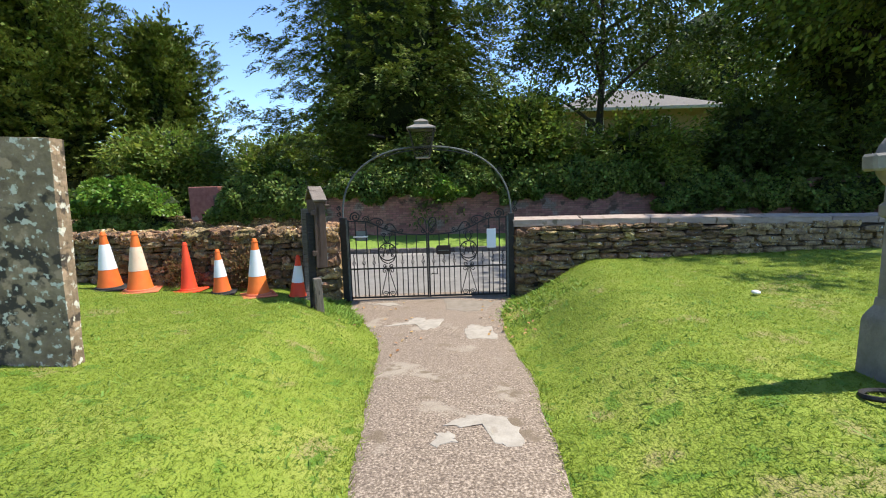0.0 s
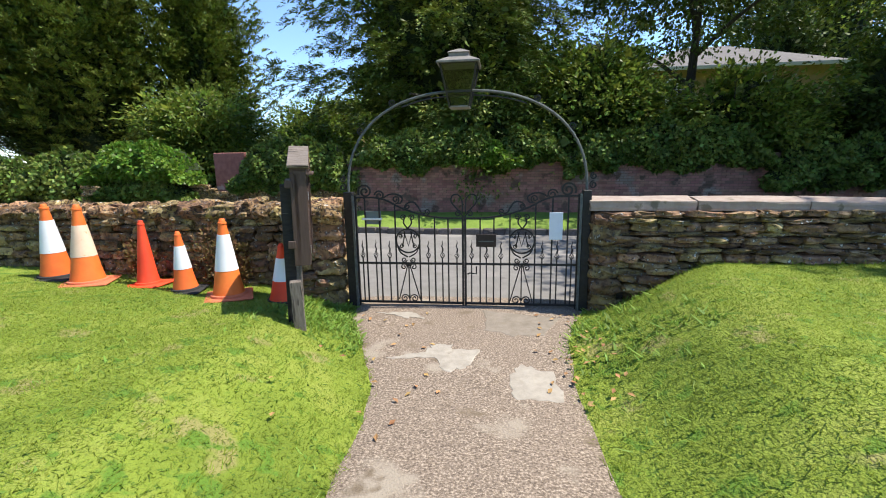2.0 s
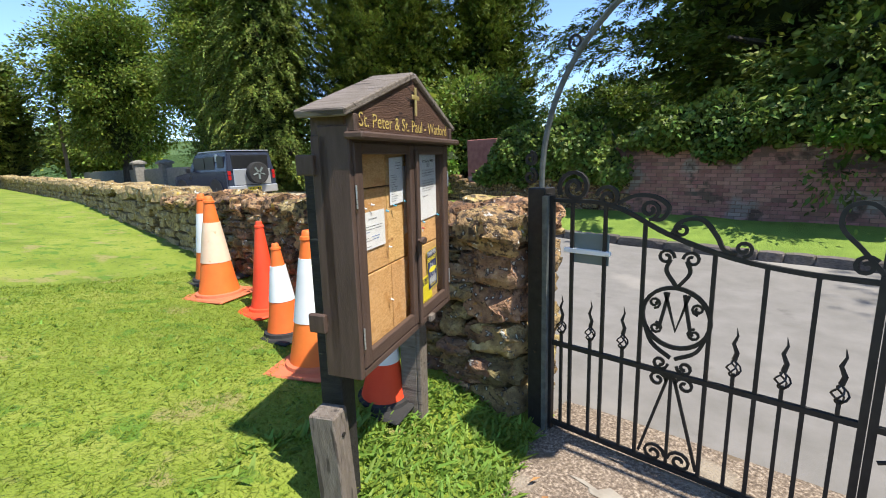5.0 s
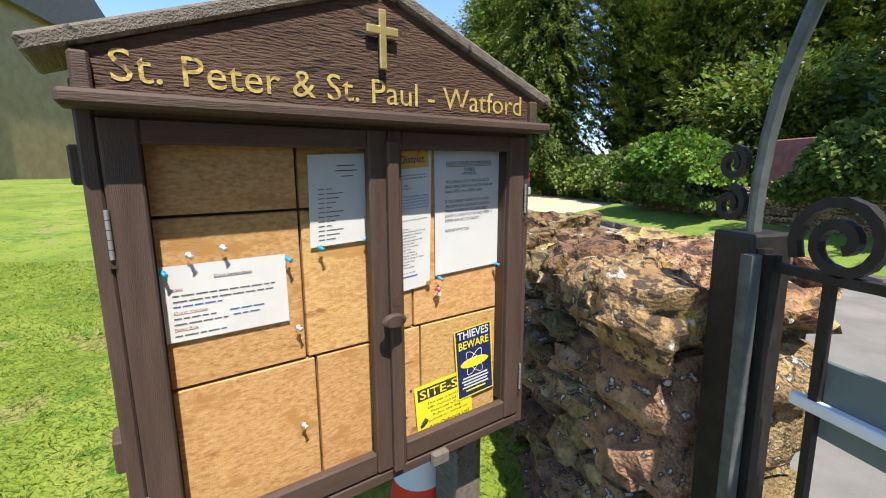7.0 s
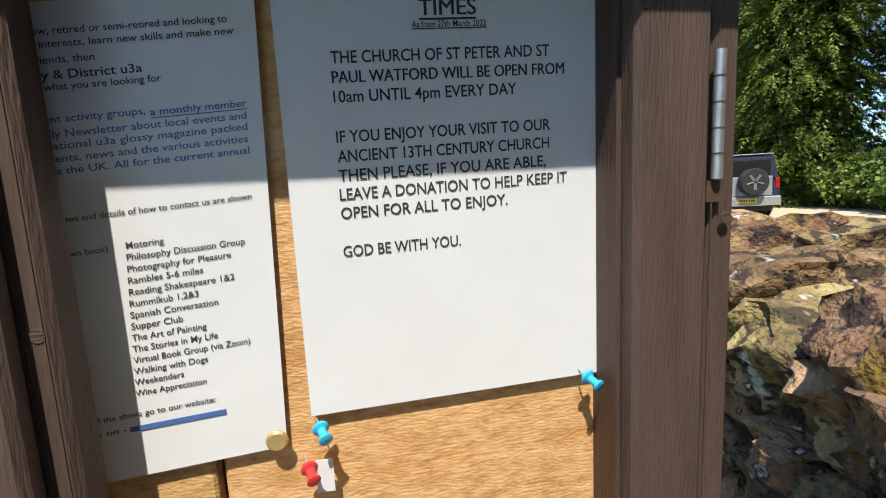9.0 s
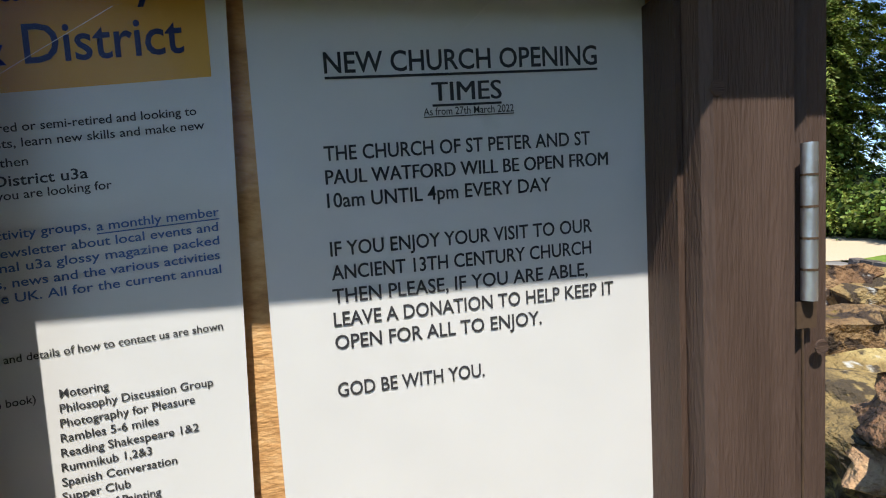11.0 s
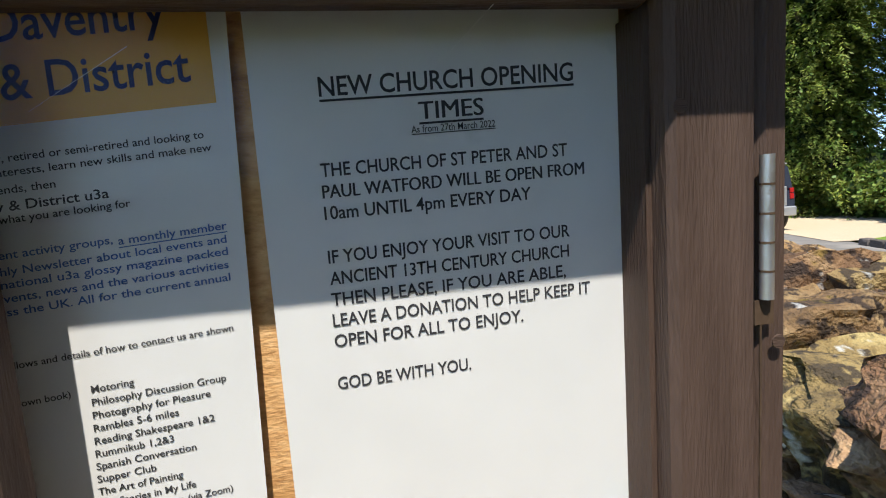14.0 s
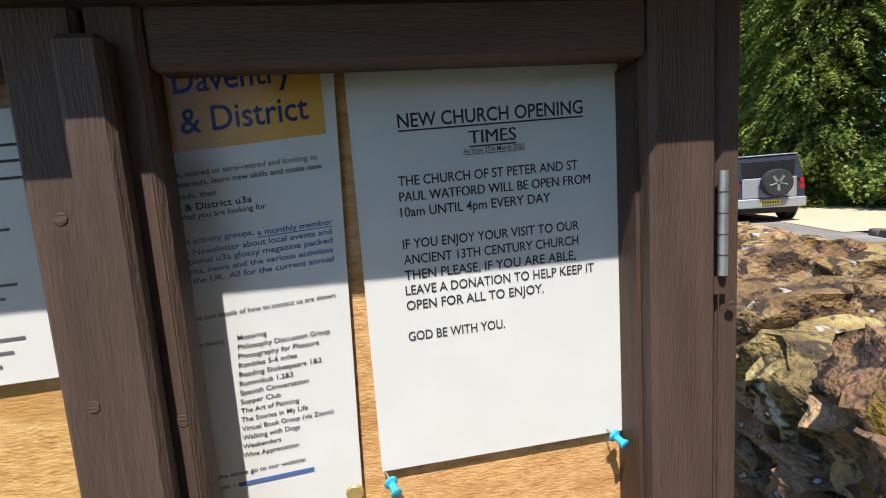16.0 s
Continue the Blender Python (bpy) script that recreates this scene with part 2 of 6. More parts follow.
M["black_trim"] = mat("black_trim", [(.012, .012, .013), (.02, .02, .021)], 9, rough=.35, bump=0, spec=.5)
M["red_lens"] = mat("red_lens", [(.35, .012, .012), (.42, .02, .02)], 9, rough=.2, bump=0, spec=.6)
M["telegraph"] = mat("pole_wood", [(.16, .12, .085), (.26, .20, .15)], 5, rough=.9, stretch=(5, 5, 1))
M["sheet_white"] = mat("plastic_sheet", [(.62, .66, .70), (.70, .74, .78)], 5, rough=.35, bump=0)
M["grey_plate"] = mat("grey_plate", [(.13, .16, .15), (.17, .20, .19)], 5, rough=.5, bump=.1)
M["plaque"] = mat("dark_plaque", [(.02, .014, .012), (.045, .03, .025)], 9, rough=.4, bump=.1)
M["pin_blue"] = mat("blue_plastic", [(.03, .38, .62), (.05, .45, .70)], 9, rough=.3, bump=0, spec=.5)
M["pin_red"] = mat("red_plastic", [(.55, .03, .04), (.62, .05, .05)], 9, rough=.3, bump=0, spec=.5)
M["pin_white"] = mat("white_plastic", [(.7, .7, .7), (.78, .78, .78)], 9, rough=.3, bump=0, spec=.5)


def glass(name, tint=(1, 1, 1), rough=.02, ior=1.45):
    m = bpy.data.materials.new(name)
    m.use_nodes = True
    t = m.node_tree
    t.nodes.clear()
    o = t.nodes.new("ShaderNodeOutputMaterial")
    g = t.nodes.new("ShaderNodeBsdfGlossy"); g.inputs["Roughness"].default_value = rough
    tr = t.nodes.new("ShaderNodeBsdfTransparent"); tr.inputs[0].default_value = (*tint, 1)
    mx = t.nodes.new("ShaderNodeMixShader")
    fr = t.nodes.new("ShaderNodeFresnel"); fr.inputs[0].default_value = ior
    t.links.new(fr.outputs[0], mx.inputs[0]); t.links.new(tr.outputs[0], mx.inputs[1]); t.links.new(g.outputs[0], mx.inputs[2])
    t.links.new(mx.outputs[0], o.inputs[0])
    return m


M["glass"] = glass("clear_glass", ior=1.22)
M["dark_glass"] = glass("tinted_glass", (.05, .06, .065))
M["old_glass"] = glass("lantern_glass", (.55, .6, .55), .08)

# ---------- builders ----------
def link(name, bm, material, parent=None, label="", smooth=False):
    me = bpy.data.meshes.new(name)
    bm.normal_update()
    bm.to_mesh(me)
    bm.free()
    return put(name, me, material, parent, label, smooth)


def put(name, me, material, parent=None, label="", smooth=False):
    if material is not None and not me.materials:
        me.materials.append(material)
    if smooth:
        me.shade_smooth()
        me.set_sharp_from_angle(angle=radians(42))
    ob = new(name, me)
    if parent is not None:
        ob.parent = parent
    if label:
        ob["label"] = label
    return ob


part = link


def thing(name, m, label, category, group="", kind=""):
    ob = new(name)
    ob.empty_display_size = 0.1
    ob.matrix_basis = m
    return tagged(ob, label, category, group, kind)


def raw(name, v, f, material, parent=None, label="", smooth=False):
    me = bpy.data.meshes.new(name)
    me.from_pydata([tuple(map(float, p)) for p in v] if not isinstance(v, list) else v, [], f)
    me.update()
    return put(name, me, material, parent, label, smooth)


def fast_quads(name, v, material, parent=None, label=""):
    """Loose four-cornered pieces from an (n, 4, 3) array."""
    n = len(v)
    me = bpy.data.meshes.new(name)
    me.vertices.add(n * 4); me.vertices.foreach_set("co", np.asarray(v, np.float32).ravel())
    me.loops.add(n * 4); me.loops.foreach_set("vertex_index", np.arange(n * 4, dtype=np.int32))
    me.polygons.add(n); me.polygons.foreach_set("loop_start", np.arange(0, n * 4, 4, dtype=np.int32))
    me.update(calc_edges=True)
    me.validate()
    return put(name, me, material, parent, label)


def bx(bm, x0, x1, y0, y1, z0, z1, bev=0.0, m=None):
    r = bmesh.ops.create_cube(bm, size=1, matrix=(m or Matrix()) @ Matrix.LocRotScale(((x0 + x1) / 2, (y0 + y1) / 2, (z0 + z1) / 2), None, (x1 - x0, y1 - y0, z1 - z0)))
    if bev:
        es = list({e for v in r["verts"] for e in v.link_edges})
        bmesh.ops.bevel(bm, geom=es, offset=bev, segments=1, affect="EDGES")
    return bm


def box(*a, bev=0.0, m=None):
    return bx(bmesh.new(), *a, bev=bev, m=m)


def tube(bm, pts, r, n=6, square=False):
    """A bar swept along pts; r is one radius or one for each point."""
    pts = [Vector(p) for p in pts]
    rs = r if isinstance(r, (list, tuple)) else [r] * len(pts)
    rings, side = [], None
    for i, p in enumerate(pts):
        d = (pts[min(i + 1, len(pts) - 1)] - pts[max(i - 1, 0)]).normalized()
        if side is None:
            side = d.orthogonal().normalized()
            if abs(d.y) < .9:
                side = d.cross(Vector((0, 1, 0))).normalized()
        side = (side - d * side.dot(d)).normalized()
        up = d.cross(side)
        k = 4 if square else n
        off = math.pi / 4 if square else 0
        q = 1.414 if square else 1
        rings.append([bm.verts.new(p + (side * math.cos(off + 2 * math.pi * j / k) + up * math.sin(off + 2 * math.pi * j / k)) * rs[i] * q) for j in range(k)])
    for a, b in zip(rings, rings[1:]):
        for j in range(len(a)):
            bm.faces.new((a[j], a[(j + 1) % len(a)], b[(j + 1) % len(a)], b[j]))
    bm.faces.new(rings[0][::-1]); bm.faces.new(rings[-1])
    return bm


def lathe(bm, prof, n=20, m=None):
    m = m or Matrix()
    rings = [[bm.verts.new(m @ Vector((r * math.cos(2 * math.pi * j / n), r * math.sin(2 * math.pi * j / n), z))) for j in range(n)] for r, z in prof]
    for a, b in zip(rings, rings[1:]):
        for j in range(n):
            bm.faces.new((a[j], a[(j + 1) % n], b[(j + 1) % n], b[j]))
    bm.faces.new(rings[0][::-1]); bm.faces.new(rings[-1])
    return bm


def prism(bm, pts, y0, y1, m=None):
    """An outline in x and z, from y0 to y1."""
    m = m or Matrix()
    a = [bm.verts.new(m @ Vector((x, y0, z))) for x, z in pts]
    b = [bm.verts.new(m @ Vector((x, y1, z))) for x, z in pts]
    bm.faces.new(a); bm.faces.new(b[::-1])
    for i in range(len(pts)):
        j = (i + 1) % len(pts)
        bm.faces.new((a[j], a[i], b[i], b[j]))
    bmesh.ops.recalc_face_normals(bm, faces=bm.faces[:])
    return bm


def spiral(cx, cz, r0, r1, a0, turns, n=16, y=0.0):
    return [(cx + (r0 + (r1 - r0) * i / n) * math.cos(a0 + 2 * math.pi * turns * i / n), y, cz + (r0 + (r1 - r0) * i / n) * math.sin(a0 + 2 * math.pi * turns * i / n)) for i in range(n + 1)]


def curve(pts, n=6):
    """Catmull-Rom through the points."""
    P = [Vector(p) for p in pts]
    P = [P[0] * 2 - P[1]] + P + [P[-1] * 2 - P[-2]]
    out = []
    for i in range(1, len(P) - 2):
        for k in range(n):
            t = k / n
            a, b, c, d = P[i - 1:i + 3]
            out.append(.5 * ((2 * b) + (c - a) * t + (2 * a - 5 * b + 4 * c - d) * t * t + (3 * b - a - 3 * c + d) * t ** 3))
    return out + [P[-2]]


def sm(a, b, x):
    t = np.clip((x - a) / (b - a), 0, 1)
    return t * t * (3 - 2 * t)


def wob(x, y, k=1.0, s=0.0):
    return (np.sin(x * 1.7 * k + 1.3 + s) * np.cos(y * 2.1 * k + .7 + s) + .5 * np.sin(x * 3.9 * k + y * 2.7 * k + s) + .3 * np.cos(x * 7.3 * k - y * 6.1 * k + 2 * s)) / 1.8

# ---------- ground ----------
def path_z(y):
    return np.interp(y, [-30, 0, 1.5, 2.6, 3.8, 4.6, 5.3, 7.6], [.9, .50, .44, .36, .20, .08, .012, 0.0])


def path_edges(y):
    left = np.interp(y, [-30, 0, 2, 4, 5.4, 6.3, 7.0, 7.5], [-.45, -.45, -.46, -.66, -.80, -1.15, -1.5, -1.62])
    right = np.interp(y, [-30, 0, 2, 4, 5.6, 6.4, 7.0, 7.5], [.42, .46, .56, .74, .74, .80, .95, 1.12])
    return left, right


def lawn_z(x, y):
    x, y = np.asarray(x, float), np.asarray(y, float)
    base = path_z(np.minimum(y, 7.6))
    l, r = path_edges(y)
    hl = np.interp(y, [-8, 2, 5.2, 6.2, 7.0, 7.6], [.95, .68, .50, .36, .29, .27]) + np.clip(-x - 2.6, 0, 12) * .055
    hr = np.interp(y, [-8, 2, 5.5, 7.6], [.95, .68, .68, .62]) + np.clip(x - 3, 0, 10) * .012
    wl = sm(0, 1.25, l - x)
    wr = sm(0, np.interp(y, [4, 7.5], [1.3, 1.6]), x - r)
    z = base + np.maximum(hl - base, 0.04) * wl + np.maximum(hr - base, .04) * wr
    edge = np.clip(np.maximum(l - x, x - r) / .05, 0, 1)
    return z + edge * .02 + wob(x, y, .9) * .018 * edge


def road_z(x, y):
    return -.03 + .02 * np.clip(-np.asarray(x, float) - 1.5, 0, 40) - .01 * np.clip(np.asarray(x, float), 0, 30)


def sheet(name, xs, ys, zf, material, parent=None):
    X, Y = np.meshgrid(xs, ys)
    Z = zf(X, Y)
    v = np.stack([X, Y, Z], -1).reshape(-1, 3)
    nx = len(xs)
    i = (np.arange(len(ys) - 1)[:, None] * nx + np.arange(nx - 1)[None, :]).ravel()
    f = np.stack([i, i + 1, i + nx + 1, i + nx], -1)
    return raw(name, v, f.tolist(), material, parent, smooth=True)


tagged(sheet("ground", [-600, -200, -80, -40, -25, -14, -6, 0, 6, 14, 25, 40, 80, 200, 600], [-600, -200, -60, -20, 7.55, 8.2, 15.6, 20, 30, 60, 200, 600],
             lambda x, y: road_z(np.clip(x, -40, 40), y) - .16 - .5 * (y < 8) + .3 * (y > 29), M["lawn"]), "wide grassy ground around the lane", "ground", kind="structure")
dense = lambda a, b, s: list(np.arange(a, b + 1e-6, s))
lawn = tagged(sheet("lawn", dense(-44, -8, 1.2) + dense(-7.6, 7.6, .1) + dense(8, 20, 1.0), dense(-20, -1, 1) + dense(-.8, 7.72, .1), lawn_z, M["lawn"]), "mown churchyard lawn with dry patches", "lawn", kind="structure")


def strip_path():
    ys = dense(-14, 7.9, .15)
    v, f = [], []
    for j, y in enumerate(ys):
        l, r = path_edges(y)
        for i in range(13):
            x = l - .06 + (r - l + .12) * i / 12
            v.append((x, y, float(path_z(y)) + .026 + .02 * (1 - ((i - 6) / 6) ** 2) - (.012 if i in (0, 12) else 0)))
    for j in range(len(ys) - 1):
        for i in range(12):
            a = j * 13 + i
            f.append((a, a + 1, a + 14, a + 13))
    return raw("footpath", v, f, M["path"], smooth=True)


footpath = tagged(strip_path(), "worn pebbly tarmac footpath with pale cement patches", "path", kind="structure")


def patch(cx, cy, pts, seed, material=None):
    """An irregular thin skin of cement on the path."""
    rnd = random.Random(seed)
    bm = bmesh.new()
    out = []
    n = len(pts)
    for i in range(n):
        a, b = Vector(pts[i]), Vector(pts[(i + 1) % n])
        for k in range(6):
            p = a.lerp(b, k / 6)
            out.append((cx + p.x + rnd.uniform(-.025, .025), cy + p.y + rnd.uniform(-.03, .03)))
    def zz(x, y):
        l, r = path_edges(y)
        u = ((x - l) / (r - l + 1e-6) - .5) * 2
        return float(path_z(y)) + .031 + .02 * (1 - min(1, u * u))
    c = bm.verts.new((cx, cy, zz(cx, cy) + .003))
    inner = [bm.verts.new((cx + (x - cx) * .93, cy + (y - cy) * .93, zz(cx + (x - cx) * .93, cy + (y - cy) * .93) - .0005)) for x, y in out]
    ring = [bm.verts.new((x, y, zz(x, y) - .012)) for x, y in out]
    for i in range(len(ring)):
        k = (i + 1) % len(ring)
        bm.faces.new((c, inner[i], inner[k]))
        bm.faces.new((inner[i], ring[i], ring[k], inner[k]))
    return part("cement_patch", bm, material or M["cement"], footpath)


patch(-.35, 6.12, [(-.55, -.16), (-.2, .02), (-.12, .22), (.05, .2), (.05, .06), (.36, .1), (.25, -.3), (.05, -.42), (-.1, -.12)], 1)
patch(.44, 5.62, [(-.2, -.3), (.22, -.3), (.2, .2), (-.1, .32), (-.2, .1)], 2)
patch(-.98, 7.15, [(-.35, .08), (.1, .12), (.32, -.12), (.08, -.1), (-.1, 0)], 3)
patch(.42, 6.98, [(-.42, -.25), (-.1, -.42), (.2, -.35), (.44, .2), (-.45, .42)], 4, M["worn_cement"])
patch(.22, 2.72, [(-.28, -.02), (-.1, .18), (.2, .16), (.26, -.3), (.08, -.28), (.03, -.02)], 5)
patch(-.02, 2.52, [(-.08, -.1), (.07, -.04), (.03, .1), (-.07, .08)], 6)

tagged(sheet("road", dense(-90, -20, 3) + dense(-18, 16, .8) + dense(18, 60, 3), dense(7.6, 13.6, .6), road_z, M["tarmac"]), "pale grey tarmac village lane", "road", kind="structure")
tagged(sheet("verge", dense(-13.5, 40, .5), dense(13.55, 15.45, .19), lambda x, y: road_z(x, y) + .09 + sm(13.5, 15.4, y) * .26 + wob(x, y, 2) * .02, M["verge"]), "bright mown grass verge below the brick wall", "grass verge", kind="structure")
tagged(sheet("gravel_drive", dense(-26, -13.6, .6), dense(13.3, 24, .6), lambda x, y: road_z(x, y) + .012 + (y - 13.3) * .02, M["gravel"]), "pale gravel drive entrance beside the lane", "drive", kind="structure")

# ---------- stone walls ----------
def stone_data(name, seed, n=3, rough=.12):
    """A rounded, broken block of unit size."""
    rnd = random.Random(seed)
    bm = bmesh.new()
    bmesh.ops.create_cube(bm, size=1)
    bmesh.ops.subdivide_edges(bm, edges=bm.edges[:], cuts=n - 1, use_grid_fill=True)
    off = Vector((rnd.uniform(0, 50), rnd.uniform(0, 50), rnd.uniform(0, 50)))
    for v in bm.verts:
        p = v.co.copy()
        q = p.normalized() * .62
        p = p.lerp(q, .42)
        d = noise.noise_vector(p * 2.3 + off) * rough + noise.noise_vector(p * 5.1 + off) * rough * .55 + (noise.noise_vector(p * 11.0 + off) * rough * .24 if n > 4 else Vector())
        v.co = p + d
    return bm


def bm_mesh(name, bm, material, smooth=False):
    me = bpy.data.meshes.new(name)
    bm.normal_update(); bm.to_mesh(me); bm.free()
    me.materials.append(material)
    if smooth:
        me.shade_smooth()
        me.set_sharp_from_angle(angle=radians(38))
    return me


STONES = [bm_mesh("stone", stone_data("stone", i, 7, .17), M["stone"], True) for i in range(9)]
CAPS = [bm_mesh("cap", stone_data("cap", 40 + i, 10, .19), M["capstone"], True) for i in range(7)]
LOW = []
for i in range(6):
    b = stone_data("low", 80 + i, 2, .13)
    b.verts.ensure_lookup_table(); b.verts.index_update()
    LOW.append((np.array([v.co[:] for v in b.verts]), np.array([[v.index for v in f.verts] for f in b.faces])))
    b.free()


def one(name, me, m, parent):
    ob = new(name, me)
    ob.parent = parent
    ob.matrix_basis = m
    return ob


def joined(name, mats, material, parent, kind="stuff"):
    V, F, k = [], [], 0
    for i, m in enumerate(mats):
        v, f = LOW[i % len(LOW)]
        a = np.array(m)
        V.append(v @ a[:3, :3].T + a[:3, 3]); F.append(f + k); k += len(v)
    ob = raw(name, np.concatenate(V), np.concatenate(F).tolist(), material, parent)
    ob["kind"] = kind
    return ob


def courses(rnd, x0, x1, zlo, zhi, y, depth, h=(.07, .17), w=(.13, .32)):
    """Poses of rubble stones that fill a face between the floor line zlo(x) and the top zhi(x)."""
    out = []
    z = min(float(zlo(x0)), float(zlo(x1)), float(zlo((x0 + x1) / 2))) - .05
    top = max(float(zhi(x0)), float(zhi(x1)), float(zhi((x0 + x1) / 2)))
    while z < top:
        hh = rnd.uniform(*h)
        x = x0 - rnd.uniform(0, .2)
        while x < x1:
            ww = rnd.uniform(*w)
            xc = x + ww / 2
            if zlo(xc) - .12 < z + hh and z + hh * .5 < zhi(xc) and x0 - .02 < xc < x1 + .02:
                out.append(Matrix.LocRotScale((xc, y + rnd.uniform(-.035, .03), z + hh / 2 + rnd.uniform(-.012, .012)), Euler((rnd.uniform(-.08, .08), rnd.uniform(-.07, .07), rnd.uniform(-.1, .1))), (ww * .94, depth * rnd.uniform(.85, 1.15), hh * .94)))
            x += ww
        z += hh
    return out


WL_TOP = lambda x: float(np.interp(x, [-44, -28, -16, -9.4, -6.4, -4, -1.7], [1.6, 1.42, 1.3, 1.22, 1.22, 1.25, 1.22]))
WR_TOP = lambda x: float(np.interp(x, [1.2, 3.4, 7.2, 16], [1.24, 1.22, 1.13, 1.05]))
GL = lambda x: float(lawn_z(x, 7.4))
rnd = random.Random(5)
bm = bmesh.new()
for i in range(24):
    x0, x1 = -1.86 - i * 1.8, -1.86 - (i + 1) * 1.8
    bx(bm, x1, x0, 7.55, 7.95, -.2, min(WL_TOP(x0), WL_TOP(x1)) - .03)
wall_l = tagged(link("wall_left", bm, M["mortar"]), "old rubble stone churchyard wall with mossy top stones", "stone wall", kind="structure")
for m in courses(rnd, -6.6, -2.05, GL, WL_TOP, 7.53, .26):
    one("stone", STONES[rnd.randrange(9)], m, wall_l)
# quoins at the gate end
z = -.02
while z < 1.12:
    hh = rnd.uniform(.13, .27)
    one("stone", STONES[rnd.randrange(9)], Matrix.LocRotScale((-1.98 + rnd.uniform(-.02, .02), 7.62, z + hh / 2), Euler((0, 0, rnd.uniform(-.06, .06))), (.34, .40, hh * .97)), wall_l)
    one("stone", STONES[rnd.randrange(9)], Matrix.LocRotScale((-1.98 + rnd.uniform(-.02, .02), 7.88, z + hh / 2), Euler((0, 0, rnd.uniform(-.06, .06))), (.36, .30, hh * .97)), wall_l)
    z += hh
x = -1.80
while x > -7.6:
    w = rnd.uniform(.22, .46)
    t = WL_TOP(x - w / 2)
    hh = rnd.uniform(.13, .23)
    for y, d in ((7.55, .34), (7.82, .36)):
        one("capstone", CAPS[rnd.randrange(7)], Matrix.LocRotScale((x - w / 2, y + rnd.uniform(-.03, .03), t + hh / 2 - .10 + rnd.uniform(-.02, .03)), Euler((rnd.uniform(-.16, .16), rnd.uniform(-.16, .16), rnd.uniform(-.3, .3))), (w * 1.0, d * 1.05, hh * 1.05)), wall_l)
    x -= w
far = courses(rnd, -42, -6.6, GL, WL_TOP, 7.53, .24, (.09, .17), (.22, .5))
x = -7.6
while x > -42:
    w = rnd.uniform(.28, .55)
    t = WL_TOP(x - w / 2)
    for y in (7.55, 7.80):
        far.append(Matrix.LocRotScale((x - w / 2, y, t + .06 + rnd.uniform(-.03, .03)), Euler((rnd.uniform(-.2, .2), rnd.uniform(-.2, .2), rnd.uniform(-.3, .3))), (w * 1.05, .34, rnd.uniform(.15, .26))))
    x -= w
joined("far_stones", far, M["stone"], wall_l)
# road side of the wall
joined("back_stones", courses(rnd, -12, -1.9, lambda x: -.05, WL_TOP, 7.96, .2), M["stone"], wall_l)
# a loose cut of timber on the wall top
tagged(link("wood_offcut", box(-.09, .09, -.045, .045, 0, .045, bev=.004, m=pose(-2.08, 7.42, 1.262, 3, 4, -24)), M["grey_wood"]), "short weathered timber offcut lying on the wall", "timber")

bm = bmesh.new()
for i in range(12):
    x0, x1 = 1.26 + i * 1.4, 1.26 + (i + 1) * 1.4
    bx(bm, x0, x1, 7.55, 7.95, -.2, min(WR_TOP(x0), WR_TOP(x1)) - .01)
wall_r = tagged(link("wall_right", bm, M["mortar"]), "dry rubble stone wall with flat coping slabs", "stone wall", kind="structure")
for m in courses(rnd, 1.52, 5.0, GL, WR_TOP, 7.54, .24, (.05, .11), (.16, .44)):
    one("stone", STONES[rnd.randrange(9)], m, wall_r)
z = -.02
while z < 1.1:
    hh = rnd.uniform(.12, .24)
    one("stone", STONES[rnd.randrange(9)], Matrix.LocRotScale((1.39, 7.62, z + hh / 2), Euler((0, 0, rnd.uniform(-.05, .05))), (.33, .38, hh * 1.05)), wall_r)
    one("stone", STONES[rnd.randrange(9)], Matrix.LocRotScale((1.40, 7.88, z + hh / 2), Euler((0, 0, rnd.uniform(-.05, .05))), (.34, .28, hh * 1.02)), wall_r)
    z += hh
joined("far_stones", courses(rnd, 5.0, 17, GL, WR_TOP, 7.54, .22, (.06, .13), (.2, .5)), M["stone"], wall_r)
x = 1.18
while x < 17:
    w = rnd.uniform(.8, 1.25)
    b = bmesh.new()
    bmesh.ops.create_cube(b, size=1)
    bmesh.ops.subdivide_edges(b, edges=b.edges[:], cuts=3, use_grid_fill=True)
    for v in b.verts:
        p = v.co
        p.z += .35 * (1 - abs(p.y) * 2) * (p.z > .2)
        v.co = Vector((p.x * (w - .015), p.y * .52, p.z * .11)) + noise.noise_vector(v.co * 3 + Vector((x, 0, 0))) * .012
    ob = part("coping_slab", b, M["coping"], wall_r)
    ob.matrix_basis = pose(x + w / 2, 7.73, WR_TOP(x + w / 2) + .055, 0, math.degrees(math.atan2(WR_TOP(x) - WR_TOP(x + w), w)), rnd.uniform(-1.5, 1.5))
    x += w

# ---------- far side of the lane ----------
brick_wall = tagged(link("wall_brick", box(-7.9, 60, 15.5, 15.75, -.2, 1.9), M["old_brick"]), "weathered red brick garden wall under ivy", "brick wall", kind="structure")
V, F, k = [], [], 0
rb = random.Random(3)
